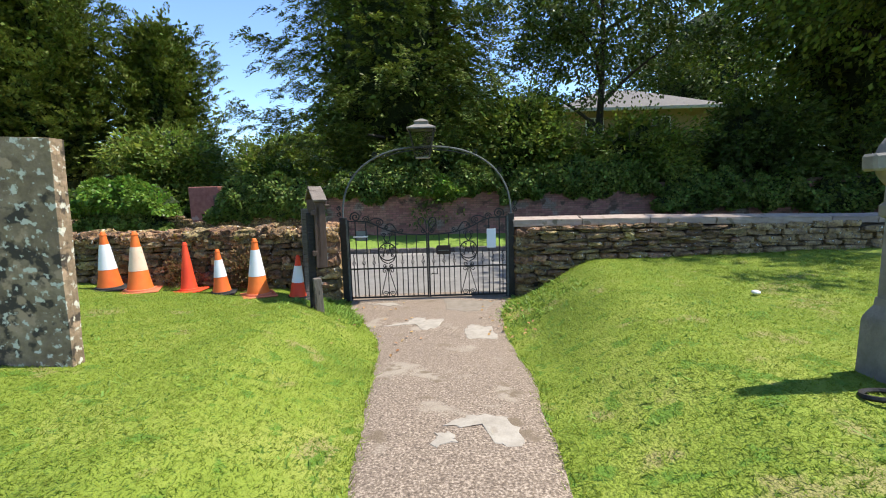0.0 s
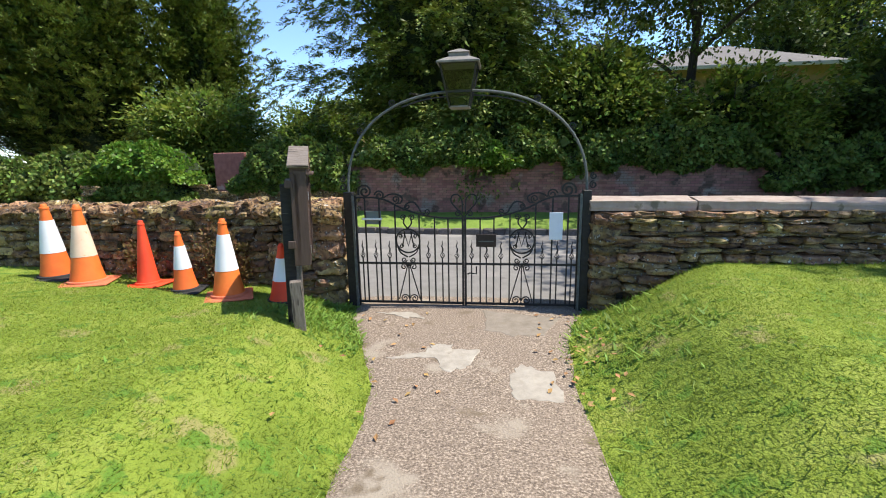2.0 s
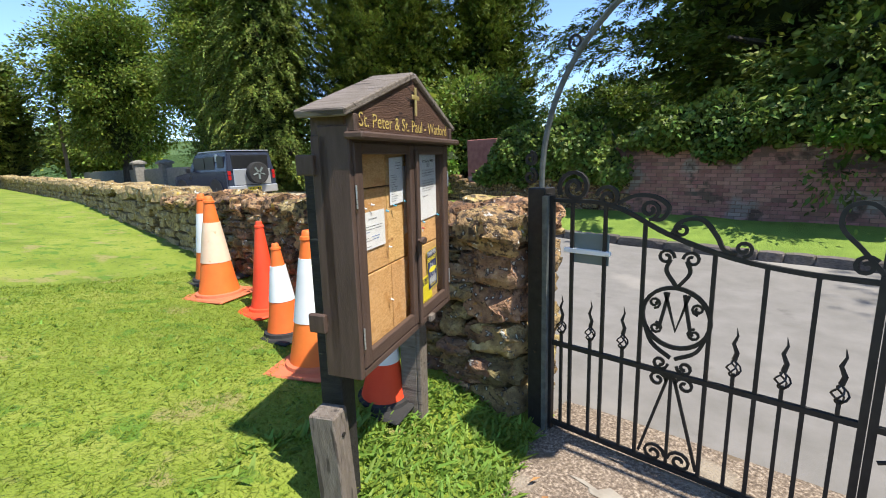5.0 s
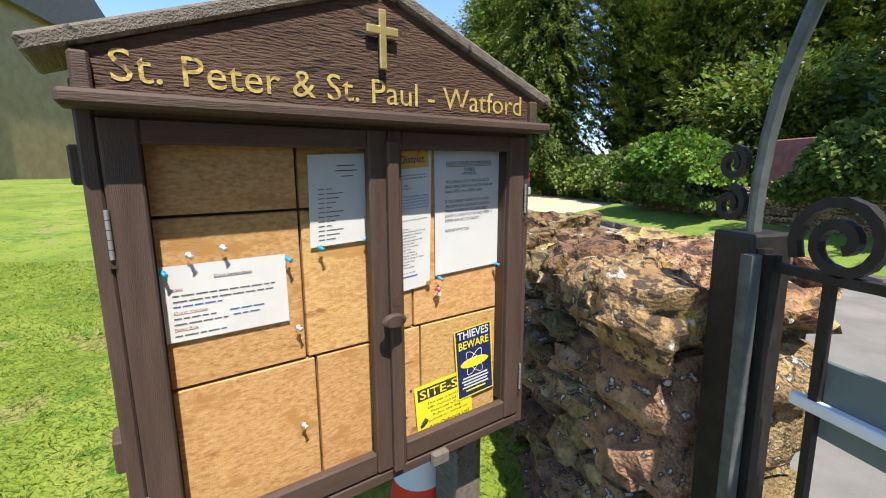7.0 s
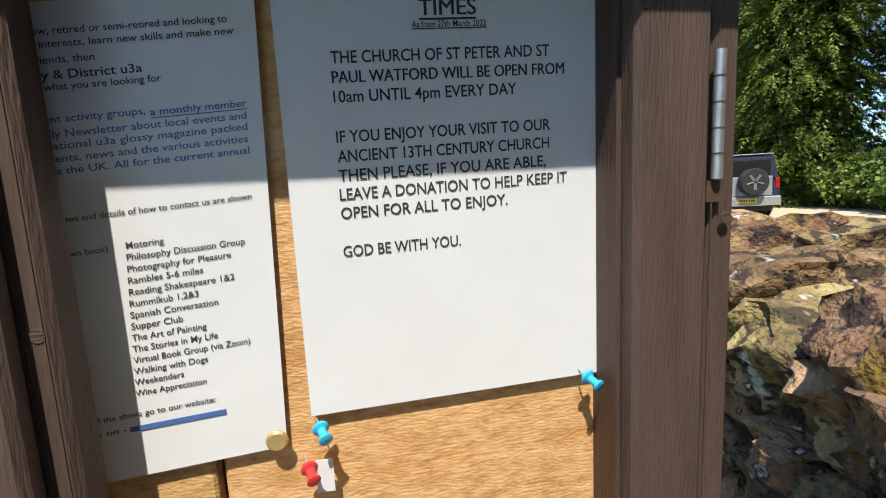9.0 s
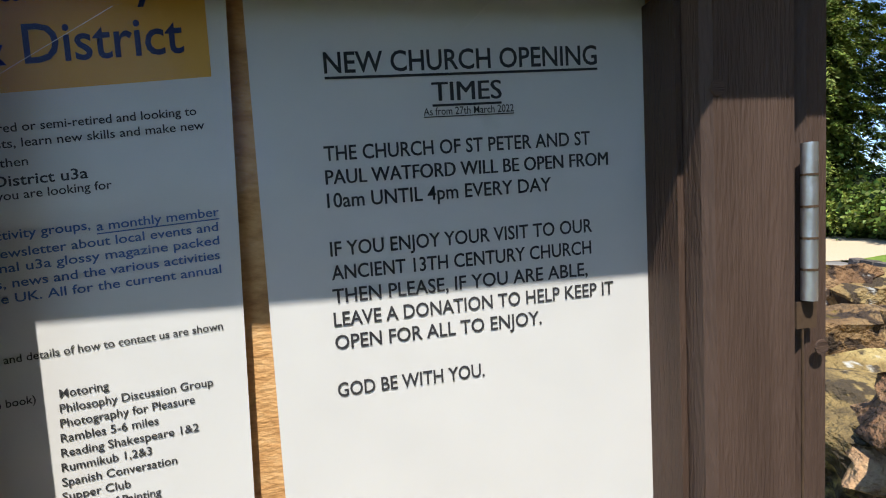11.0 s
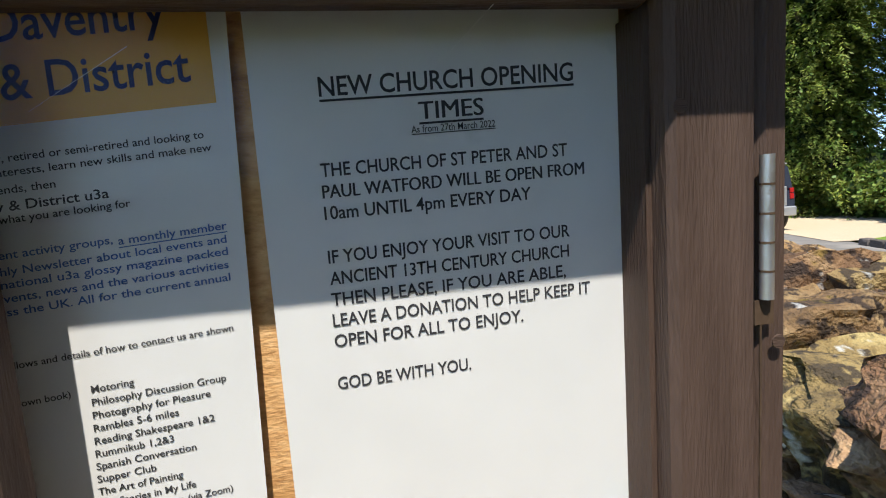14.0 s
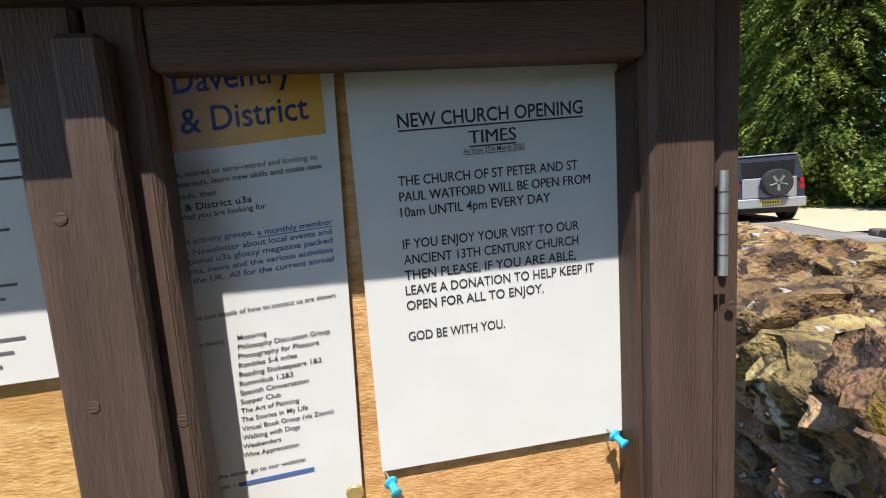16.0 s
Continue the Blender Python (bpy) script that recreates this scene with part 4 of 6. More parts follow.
for t_, x0, x1, v, c, bo, un_ in NT:
    letters(t_, x0, x1, v, c, WT, M["ink"], notice, bo, un_)
    if not bo:
        letters(t_, x0 + c * .05, x1 + c * .05, v, c, WT + .0001, M["ink"], notice)
reshape(notice, (1.0808, -.0286, -.0334), (.0083, 1.0997, .0232), Matrix(((1, .022, 0, .002), (.022, 1, 0, -.0055), (0, 0, 1, 0), (0, 0, 0, 1))))
poster = sheet_paper("activity_group_poster", .008, .1625, -.330, .012, M["paper"], "printed poster of local activity groups with amber heading", .001, -.010)
part("amber_heading", box(.008, .1525, -.0685, .010, WT - .0003, WT - .0002), M["amber"], poster)
letters("Daventry", .0600, .1345, -.0325, .0155, WT, M["navy"], poster, .010)
letters("& District", .0615, .1425, -.0575, .0155, WT, M["navy"], poster, .010)
for t_, x0, x1, v, c, mt, bo in (
        ("ou know, retired or semi-retired and looking to", .0372, .1450, -.0842, .0036, "ink", .009), ("e new interests, learn new skills and make new", .0365, .1478, -.0905, .0036, "ink", .009),
        ("friends, then", .0478, .0777, -.0982, .0036, "ink", .009), ("ventry & District u3a", .0351, .0997, -.1060, .0044, "ink", .014), ("exactly what you are looking for", .0344, .1084, -.1115, .0036, "ink", .009),
        ("different activity groups,", .0355, .0983, -.1275, .0038, "blue_ink", .010), ("a monthly member", .1007, .1505, -.1285, .0038, "blue_ink", .010),
        ("monthly Newsletter about local events and", .0345, .1496, -.1350, .0038, "blue_ink", .010), ("lus a national u3a glossy magazine packed", .0336, .1496, -.1410, .0038, "blue_ink", .010),
        ("the events, news and the various activities", .0343, .1492, -.1475, .0038, "blue_ink", .010), ("s across the UK. All for the current annual", .0318, .1493, -.1538, .0038, "blue_ink", .010), ("00.", .0304, .0375, -.1655, .0038, "blue_ink", .010),
        ("are as follows and details of how to contact us are shown", .0301, .1477, -.1790, .0034, "ink", .009), ("oose your own book)", .0263, .0698, -.1975, .0034, "ink", .009), ("& 2", .0235, .0304, -.2416, .0034, "ink", .009),
        ("mation on any of the above go to our website:", .0166, .1148, -.2935, .0034, "ink", .009), ("email us on -", .030, .0650, -.3015, .0034, "ink", .009)):
    letters(t_, x0, x1, v, c, WT, M[mt], poster, bo)
part("underline", box(.1007, .1505, -.1301, -.1296, WT, WT + .0002), M["blue_ink"], poster)
bars([(.0669, .1199, -.3020)], WT, M["blue_ink"], poster, .0030)
for i, (t_, w_) in enumerate((("Motoring", .0195), ("Philosophy Discussion Group", .0628), ("Photography for Pleasure", .0550), ("Rambles 5-6 miles", .0395), ("Reading Shakespeare 1&2", .0565), ("Rummikub 1,2&3", .0365),
                              ("Spanish Conversation", .0470), ("Supper Club", .0275), ("The Art of Painting", .0400), ("The Stories in My Life", .0460), ("Virtual Book Group (via Zoom)", .0640), ("Walking with Dogs", .0400), ("Weekenders", .0265), ("Wine Appreciation", .0388))):
    letters(t_, .0790 - i * .0005, .0790 - i * .0005 + w_, -.1972 - i * .00648, .0036, WT, M["ink"], poster, .009)
reshape(poster, (1.1234, -.0035, -.0390), (.0880, 1.1385, .0148))
rota = sheet_paper("rota_sheet", -.182, -.05, -.208, .006, M["paper"], "white printed rota of twelve months", .001, .004)
for i in range(12):
    bars([(-.160, -.146, -.075 - i * .0108), (-.142, -.142 + .012 + .009 * ((i * 7) % 4), -.075 - i * .0108)], WT, M["grey_ink"], rota, .0022)
bars([(-.118, -.075, -.022), (-.122, -.07, -.034), (-.108, -.08, -.047)], WT, M["ink"], rota, .0022)
reshape(rota, (.9945, .0364, .0132), (.0380, .9109, -.0238))
card = sheet_paper("contact_card", -.427, -.247, -.338, -.205, M["paper"], "white landscape sheet of church contact details", .001, .004)
def words(x0, x1, y, material, seed, h=.0023):
    rw = random.Random(seed)
    x = x0
    while x < x1 - .004:
        w = min(rw.uniform(.007, .019), x1 - x)
        part("writing_bar", box(x, x + w, y, y + h, WT, WT + .0003), material, card)
        x += w + .0025


letters("Church Contact Details", -.355, -.300, -.232, .0045, WT, M["ink"], card, .01, True)
letters("Vicar", -.412, -.397, -.2475, .0042, WT, M["red_ink"], card, 0, True)
words(-.411, -.264, -.2585, M["grey_ink"], 1)
words(-.411, -.268, -.2685, M["grey_ink"], 2)
words(-.411, -.345, -.2775, M["blue_ink"], 3)
letters("Church Wardens", -.411, -.366, -.2885, .0042, WT, M["red_ink"], card, 0, True)
words(-.411, -.350, -.2985, M["grey_ink"], 4)
words(-.335, -.278, -.2965, M["blue_ink"], 5)
words(-.411, -.335, -.3085, M["grey_ink"], 6)
words(-.330, -.284, -.3065, M["blue_ink"], 7)
letters("Flower Rota", -.411, -.380, -.3180, .0042, WT, M["red_ink"], card, 0, True)
words(-.411, -.340, -.3290, M["grey_ink"], 8)
site = sheet_paper("site_safety_sticker", .082, .252, -.726, -.590, M["yellow"], "yellow printed security sticker", .0005)
part("black_band", box(.090, .245, -.632, -.600, WT - .0006, WT - .0003), M["ink"], site)
letters("SITE-SA", .096, .240, -.627, .022, WT, M["yellow"], site, .01)
for t_, x0, x1, v in (("This site is protected", .115, .235, -.648), ("24hr monitored CC", .115, .225, -.660), ("Personnel will not", .125, .225, -.672), ("Police and dog", .130, .215, -.684), ("patrols on activation", .118, .235, -.696)):
    letters(t_, x0, x1, v, .0065, WT, M["ink"], site, .004)
letters("Ace Defence Ltd", .115, .240, -.716, .0105, WT, M["ink"], site, .004)
part("camera_mark", tube(bmesh.new(), [(.092, -.700, WT), (.104, -.690, WT), (.110, -.684, WT)], [.003, .006, .006], 6), M["ink"], site)
reshape(site, (.9882, -.0739, -.0214), (.0513, .9631, -.0622), Matrix.Translation((-.0317, .0736, 0)) @ Matrix.Diagonal((1.118, 1.118, 1, 1)))
reshape(card, (1.1101, .0359, .0526), (-.0026, 1.1210, .0166), Matrix.Translation((.0325, -.0181, 0)) @ Matrix.Diagonal((1.119, .9684, 1, 1)))
thv = sheet_paper("thieves_sticker", .188, .292, -.662, -.464, M["navy"], "navy and yellow security sticker", .0005, .002, D + .0012)
W2 = WT + .0016
for a in ((.188, .292, -.467, -.464), (.188, .292, -.662, -.659), (.188, .191, -.662, -.464), (.289, .292, -.662, -.464)):
    part("yellow_border", box(*a, W2 - .0004, W2), M["yellow"], thv)
letters("THIEVES", .196, .284, -.492, .021, W2, M["paper"], thv, .02)
letters("BEWARE", .198, .283, -.521, .021, W2, M["yellow"], thv, .02)
ov = bmesh.new()
lathe(ov, [(.040, 0), (.040, .0004)], 24, Matrix.Translation((.240, -.566, W2)) @ Matrix.Diagonal((1, .33, 1, 1)))
part("yellow_oval", ov, M["yellow"], thv)
for a in range(3):
    pts = [(Matrix.Rotation(a * math.pi / 3, 3, "Z") @ Vector((.038 * math.cos(q * .2618), .013 * math.sin(q * .2618), 0))) + Vector((.240, -.566, W2 - .0003)) for q in range(25)]
    part("orbit_line", tube(bmesh.new(), pts, .0008, 4), M["paper"], thv)
bars([(.205, .275, -.608), (.202, .278, -.617), (.206, .274, -.626), (.203, .277, -.635)], W2, M["paper"], thv, .0045)
bars([(.212, .268, -.646)], W2, M["yellow"], thv, .0045)

reshape(thv, (.9882, -.0739, -.0214), (.0513, .9631, -.0622), Matrix.Translation((-.044, .0479, 0)) @ Matrix.Diagonal((1.298, 1.098, 1, 1)))


def pin(u, v, material, label, tilt=0):
    p = thing("push_pin", BOARD @ pose(u, v, D + .003, 22 + tilt, 18, 12), label, "push pin", "push pins")
    part("head", lathe(bmesh.new(), [(.0052, .004), (.0058, .005), (.0058, .0065), (.0032, .008), (.0030, .014), (.0046, .0155), (.0048, .017), (.004, .0175)], 12), material, p, "", True)
    part("needle", lathe(bmesh.new(), [(.0005, -.006), (.0006, .004)], 6), M["steel"], p)


for u, v, mt, lab in ((.3520, -.3190, "pin_blue", "translucent blue push pin"), (.1560, -.3320, "pin_blue", "translucent blue push pin"), (.146, -.360, "pin_red", "red push pin with torn paper"),
                      (-.226, -.233, "pin_blue", "translucent blue push pin"), (-.155, -.218, "pin_blue", "translucent blue push pin"), (-.047, -.211, "pin_blue", "translucent blue push pin"), (-.445, -.233, "pin_blue", "translucent blue push pin"),
                      (-.213, -.384, "pin_white", "white push pin in strand board"), (-.402, -.204, "pin_white", "white push pin in strand board"), (-.345, -.196, "pin_white", "white push pin in strand board"), (-.215, -.612, "pin_white", "white push pin in strand board")):
    pin(u, v, M[mt], lab)
tagged(link("paper_scrap", bx(bmesh.new(), .152, .164, -.382, -.358, D + .006, D + .0065, 0), M["paper"]), "torn white corner of paper under a pin", "paper scrap").matrix_basis = BOARD
tagged(link("drawing_pin", lathe(bmesh.new(), [(.0075, 0), (.0075, .001), (.006, .0022)], 14), M["brass"]), "tarnished flat drawing pin", "drawing pin").matrix_basis = BOARD @ pose(.128, -.341, D + .003)

# ---------- stub post, cones, gravestones ----------
sb = thing("stub_post", pose(-1.79, 6.19, .2, 1.5, -1.5, 24), "short weathered timber stub post with a chamfered top", "post")
b = box(-.055, .055, -.05, .05, -.05, .50, bev=.006)
for v in b.verts:
    if v.co.z > .4:
        v.co.z += .05 - abs(v.co.x) * .7
part("post", b, M["grey_wood"], sb)
part("bolt", lathe(bmesh.new(), [(.009, 0), (.009, .006)], 8, pose(.056, 0, .42, 0, 90)), M["iron"], sb)


def cone(x, y, h, body, band, base, lean, label, b0=.40, b1=.80, rb=None):
    z = float(lawn_z(x, y))
    c = thing("traffic_cone", pose(x, y, z - .005, lean[0], lean[1], lean[2]), label, "traffic cone", "row of cones by the wall")
    r0 = rb or h * .19
    r1 = h * .036
    rad = lambda t: r0 + (r1 - r0) * t
    w = h * .28
    bb = bmesh.new()
    bx(bb, -w, w, -w, w, 0, .028, .012)
    lathe(bb, [(r0 * 1.18, .028), (r0 * 1.15, .05), (r0 * 1.02, .055)], 20)
    part("base", bb, base, c, "scuffed weighted base")
    t0, t1 = b0, b1
    part("lower_cone", lathe(bmesh.new(), [(r0, .05), (rad(.2), h * .2), (rad(t0), h * t0)], 24), body, c, "", True)
    part("upper_cone", lathe(bmesh.new(), [(rad(t1), h * t1), (rad(.93), h * .93), (rad(.93) * 1.15, h * .935), (rad(.95) * 1.15, h * .955), (rad(.97), h * .96), (rad(1) * .9, h * .995), (rad(1) * .7, h)], 20), body, c, "", True)
    if band:
        part("sleeve", lathe(bmesh.new(), [(rad(t0) + .004, h * t0 - .004), (rad((t0 + t1) / 2) + .004, h * (t0 + t1) / 2), (rad(t1) + .004, h * t1 + .004)], 24), band, c, "reflective sleeve", True)
    else:
        part("middle_cone", lathe(bmesh.new(), [(rad(t0), h * t0), (rad(t1), h * t1)], 24), body, c, "", True)


cone(-5.43, 7.10, .94, M["orange"], M["white_band"], M["black_rubber"], (1.5, 0, 10), "orange traffic cone with a white sleeve", .36, .78)
cone(-4.82, 6.92, .96, M["orange"], M["cream_band"], M["dull_orange"], (-1, 0, 25), "orange traffic cone with a faded cream sleeve", .36, .74)
cone(-4.12, 7.04, .80, M["scarlet"], None, M["scarlet"], (-2, -1, 5), "plain scarlet traffic cone without a sleeve", .4, .8, .125)
cone(-3.52, 6.90, .72, M["orange"], M["white_band"], M["black_rubber"], (0, -1.5, 15), "small orange traffic cone with a scuffed white sleeve", .40, .76)
cone(-2.90, 6.78, .90, M["orange"], M["white_band"], M["dull_orange"], (-1, .5, 30), "orange traffic cone with a tall white sleeve", .36, .80)
cone(-2.32, 6.86, .70, M["scarlet"], M["white_band"], M["black_rubber"], (1, 4, 20), "small red traffic cone with a white sleeve leaning behind the board", .40, .76)

gs = thing("headstone", pose(-3.02, 3.34, float(lawn_z(-3.2, 3.4)) - .03, 1.0, 3.2, 4), "tall leaning flat headstone blotched with white lichen", "headstone")
b = bmesh.new()
bmesh.ops.create_cube(b, size=1)
bmesh.ops.subdivide_edges(b, edges=b.edges[:], cuts=7, use_grid_fill=True)
for v in b.verts:
    v.co = Vector(((v.co.x - .5) * .95 + .13, v.co.y * .13, (v.co.z + .5) * 1.75)) + noise.noise_vector(v.co * 6) * .008
part("slab", b, M["slab"], gs)
cg = thing("memorial_cross", pose(2.76, 2.55, float(lawn_z(2.6, 2.4)) - .02, 0, -3.5, -3), "grey stone memorial cross on a tapered plinth", "headstone")
b = bmesh.new()
lathe(b, [(.215, 0), (.195, .37), (.185, .40), (.14, .47), (.135, .52)], 4, Matrix.Rotation(math.pi / 4, 4, "Z"))
part("plinth", b, M["cross_stone"], cg)
b = bmesh.new()
lathe(b, [(.125, .50), (.105, 1.0), (.135, 1.02), (.135, 1.08), (.115, 1.10), (.105, 1.26)], 4, Matrix.Rotation(math.pi / 4, 4, "Z"))
part("shaft", b, M["cross_stone"], cg)
b = bmesh.new()
lathe(b, [(.13, -.06), (.17, -.055), (.185, -.03), (.185, .03), (.17, .055), (.13, .06)], 22, Matrix.Translation((0, 0, 1.34)) @ Matrix.Rotation(math.pi / 2, 4, "X"))
part("ring_head", b, M["cross_stone"], cg, "", True)
part("cross_arm", box(-.25, .25, -.05, .05, 1.29, 1.39, bev=.015), M["cross_stone"], cg)
b = bmesh.new()
tube(b, spiral(0, 0, .10, .10, 0, 1, 18), .016, 6)
pot = tagged(link("flower_ring", b, M["iron"]), "dark wire flower holder at the foot of the cross", "flower holder")
pot.matrix_basis = pose(2.40, 2.30, float(lawn_z(2.4, 2.3)) + .03, 78, 0, 20)
tagged(link("litter", box(-.05, .05, -.03, .03, 0, .035, bev=.012, m=pose(3.3, 4.6, float(lawn_z(3.3, 4.6)) + .02, 12, 8, 30)), M["paper"]), "small white scrap of litter on the lawn", "litter")

# ---------- foliage ----------
def leaves(rng, P, dirs, size, aspect, flat=.5, tilt=.75):
    """Kite-shaped leaves at P, each pointing roughly along dirs, their upper sides turned to the sky."""
    n = len(P)
    d = dirs + rng.normal(0, flat, (n, 3))
    d /= np.linalg.norm(d, axis=1, keepdims=True) + 1e-9
    s = np.cross(d, np.array([0, 0, 1.0]) + rng.normal(0, tilt, (n, 3)))
    s /= np.linalg.norm(s, axis=1, keepdims=True) + 1e-9
    L = (size * rng.uniform(.6, 1.35, n))[:, None]
    W = L * aspect * .5
    nn = np.cross(d, s)
    return np.stack([P, P + d * L * .45 + s * W + nn * W * .25, P + d * L, P + d * L * .45 - s * W + nn * W * .25], 1)


def fronds(rng, C, D_, per, length, leaf, aspect, sag):
    """Flat feathered sprays: leaflets in two rows along a sagging stem."""
    k = len(C)
    S = np.cross(D_, np.array([0, 0, 1.0])) + rng.normal(0, .18, (k, 3))
    S /= np.linalg.norm(S, axis=1, keepdims=True) + 1e-9
    ln = length * rng.uniform(.6, 1.4, k)
    t = np.tile(np.linspace(.02, 1, per), k)
    side = np.tile(np.where(np.arange(per) % 2, 1.0, -1.0), k)[:, None]
    cc, dd, ss, ll = (np.repeat(q, per, 0) for q in (C, D_, S, ln))
    tt = t[:, None]
    wide = np.sin(np.pi * np.clip(.12 + .88 * t, 0, 1))[:, None] * .16 * ll[:, None]
    P = cc + dd * ll[:, None] * tt + ss * side * wide * rng.uniform(.1, 1, (k * per, 1)) + rng.normal(0, .025, (k * per, 3))
    P[:, 2] -= sag * ll * t * t
    dirs = dd * .75 + ss * side * .7 + np.array([0, 0, -.5 * sag]) * tt
    return leaves(rng, P, dirs, leaf * (1.25 - .6 * t), aspect, .16, .32)


def clumps(rng, C, out, per, radius, size, aspect, droop, stretch=1.0, fill=True):
    """Tufts of leaves round each centre; stretch > 1 makes long sprays along the outward and drooping way."""
    k = len(C)
    d = out.copy(); d[:, 2] -= droop
    d /= np.linalg.norm(d, axis=1, keepdims=True) + 1e-9
    cc = np.repeat(C, per, 0); dd = np.repeat(d, per, 0)
    rr = np.repeat(radius * rng.uniform(.6, 1.4, k), per)[:, None]
    off = rng.normal(0, .45, (k * per, 3)) * rr
    along = rng.uniform(-.5, 1.0, (k * per, 1)) * rr * stretch
    taper = 1 - .55 * np.clip(along / (rr * stretch + 1e-9), 0, 1)
    P = cc + off * np.array([1, 1, .75]) * (taper if stretch > 1 else 1) + dd * along * (1 if stretch > 1 else 0)
    o = (P - cc) / (rr + 1e-9)
    return leaves(rng, P, dd * .8 + o * .7 + np.array([0, 0, -.12]), np.full(len(P), size), aspect)


def ball_points(rng, n, power=.45):
    v = rng.normal(0, 1, (n, 3))
    v /= np.linalg.norm(v, axis=1, keepdims=True)
    return v, rng.uniform(0, 1, n) ** power


def boughs(rng, height, radius, zc0, n, per, prof, rise, tip, seed, step=.42, spread=.34, leaf=.11, aspect=.4):
    """Foliage carried on separate boughs: each leaves the trunk, bends, and bears short sprays along its length."""
    C, D_ = [], []
    for i in range(n):
        u = (i + rng.uniform(0, 1)) / n
        a = i * 2.399 + rng.uniform(-.3, .3)
        ln = radius * np.interp(u, [q[0] for q in prof], [q[1] for q in prof]) * rng.uniform(.72, 1.15)
        z = zc0 + (height - zc0) * u
        k = max(3, int(ln / step))
        for j in range(k):
            t = .22 + .78 * (j + rng.uniform(0, 1)) / k
            w = spread * ln * .35 * (1 - t * .7) * rng.normal(0, 1)
            r = ln * t
            zz = z + ln * (rise * t + tip * t * t)
            C.append((r * math.cos(a) - w * math.sin(a), r * math.sin(a) + w * math.cos(a), zz + rng.normal(0, .08)))
            D_.append((math.cos(a) * .8 - math.sin(a) * w * .3, math.sin(a) * .8 + math.cos(a) * w * .3, rise + 2 * tip * t))
    C, D_ = np.array(C), np.array(D_)
    D_ /= np.linalg.norm(D_, axis=1, keepdims=True)
    q = fronds(rng, C, D_, per // 2, .62, leaf * 1.35, aspect * .8, .45)
    q = np.concatenate([q, fronds(rng, C + rng.normal(0, .22, C.shape), D_ + rng.normal(0, .35, C.shape), per // 2, .55, leaf * 1.3, aspect * .8, .6)])
    core = C * np.array([.55, .55, 1]) + rng.normal(0, .12, C.shape)
    q2 = clumps(rng, core, D_, 16, .55, .24, .7, .3, 1.0)
    return np.concatenate([q, q2])


PROFILES = {"spruce": ([(0, .72), (.06, .95), (.14, 1), (.4, .82), (.75, .42), (1, .04)], -.18, .10), "yew": ([(0, .8), (.1, 1), (.45, .95), (.75, .72), (.92, .45), (1, .12)], .35, .35),
            "cypress": ([(0, .8), (.1, 1), (.5, .85), (.8, .5), (1, .06)], .05, -.35)}


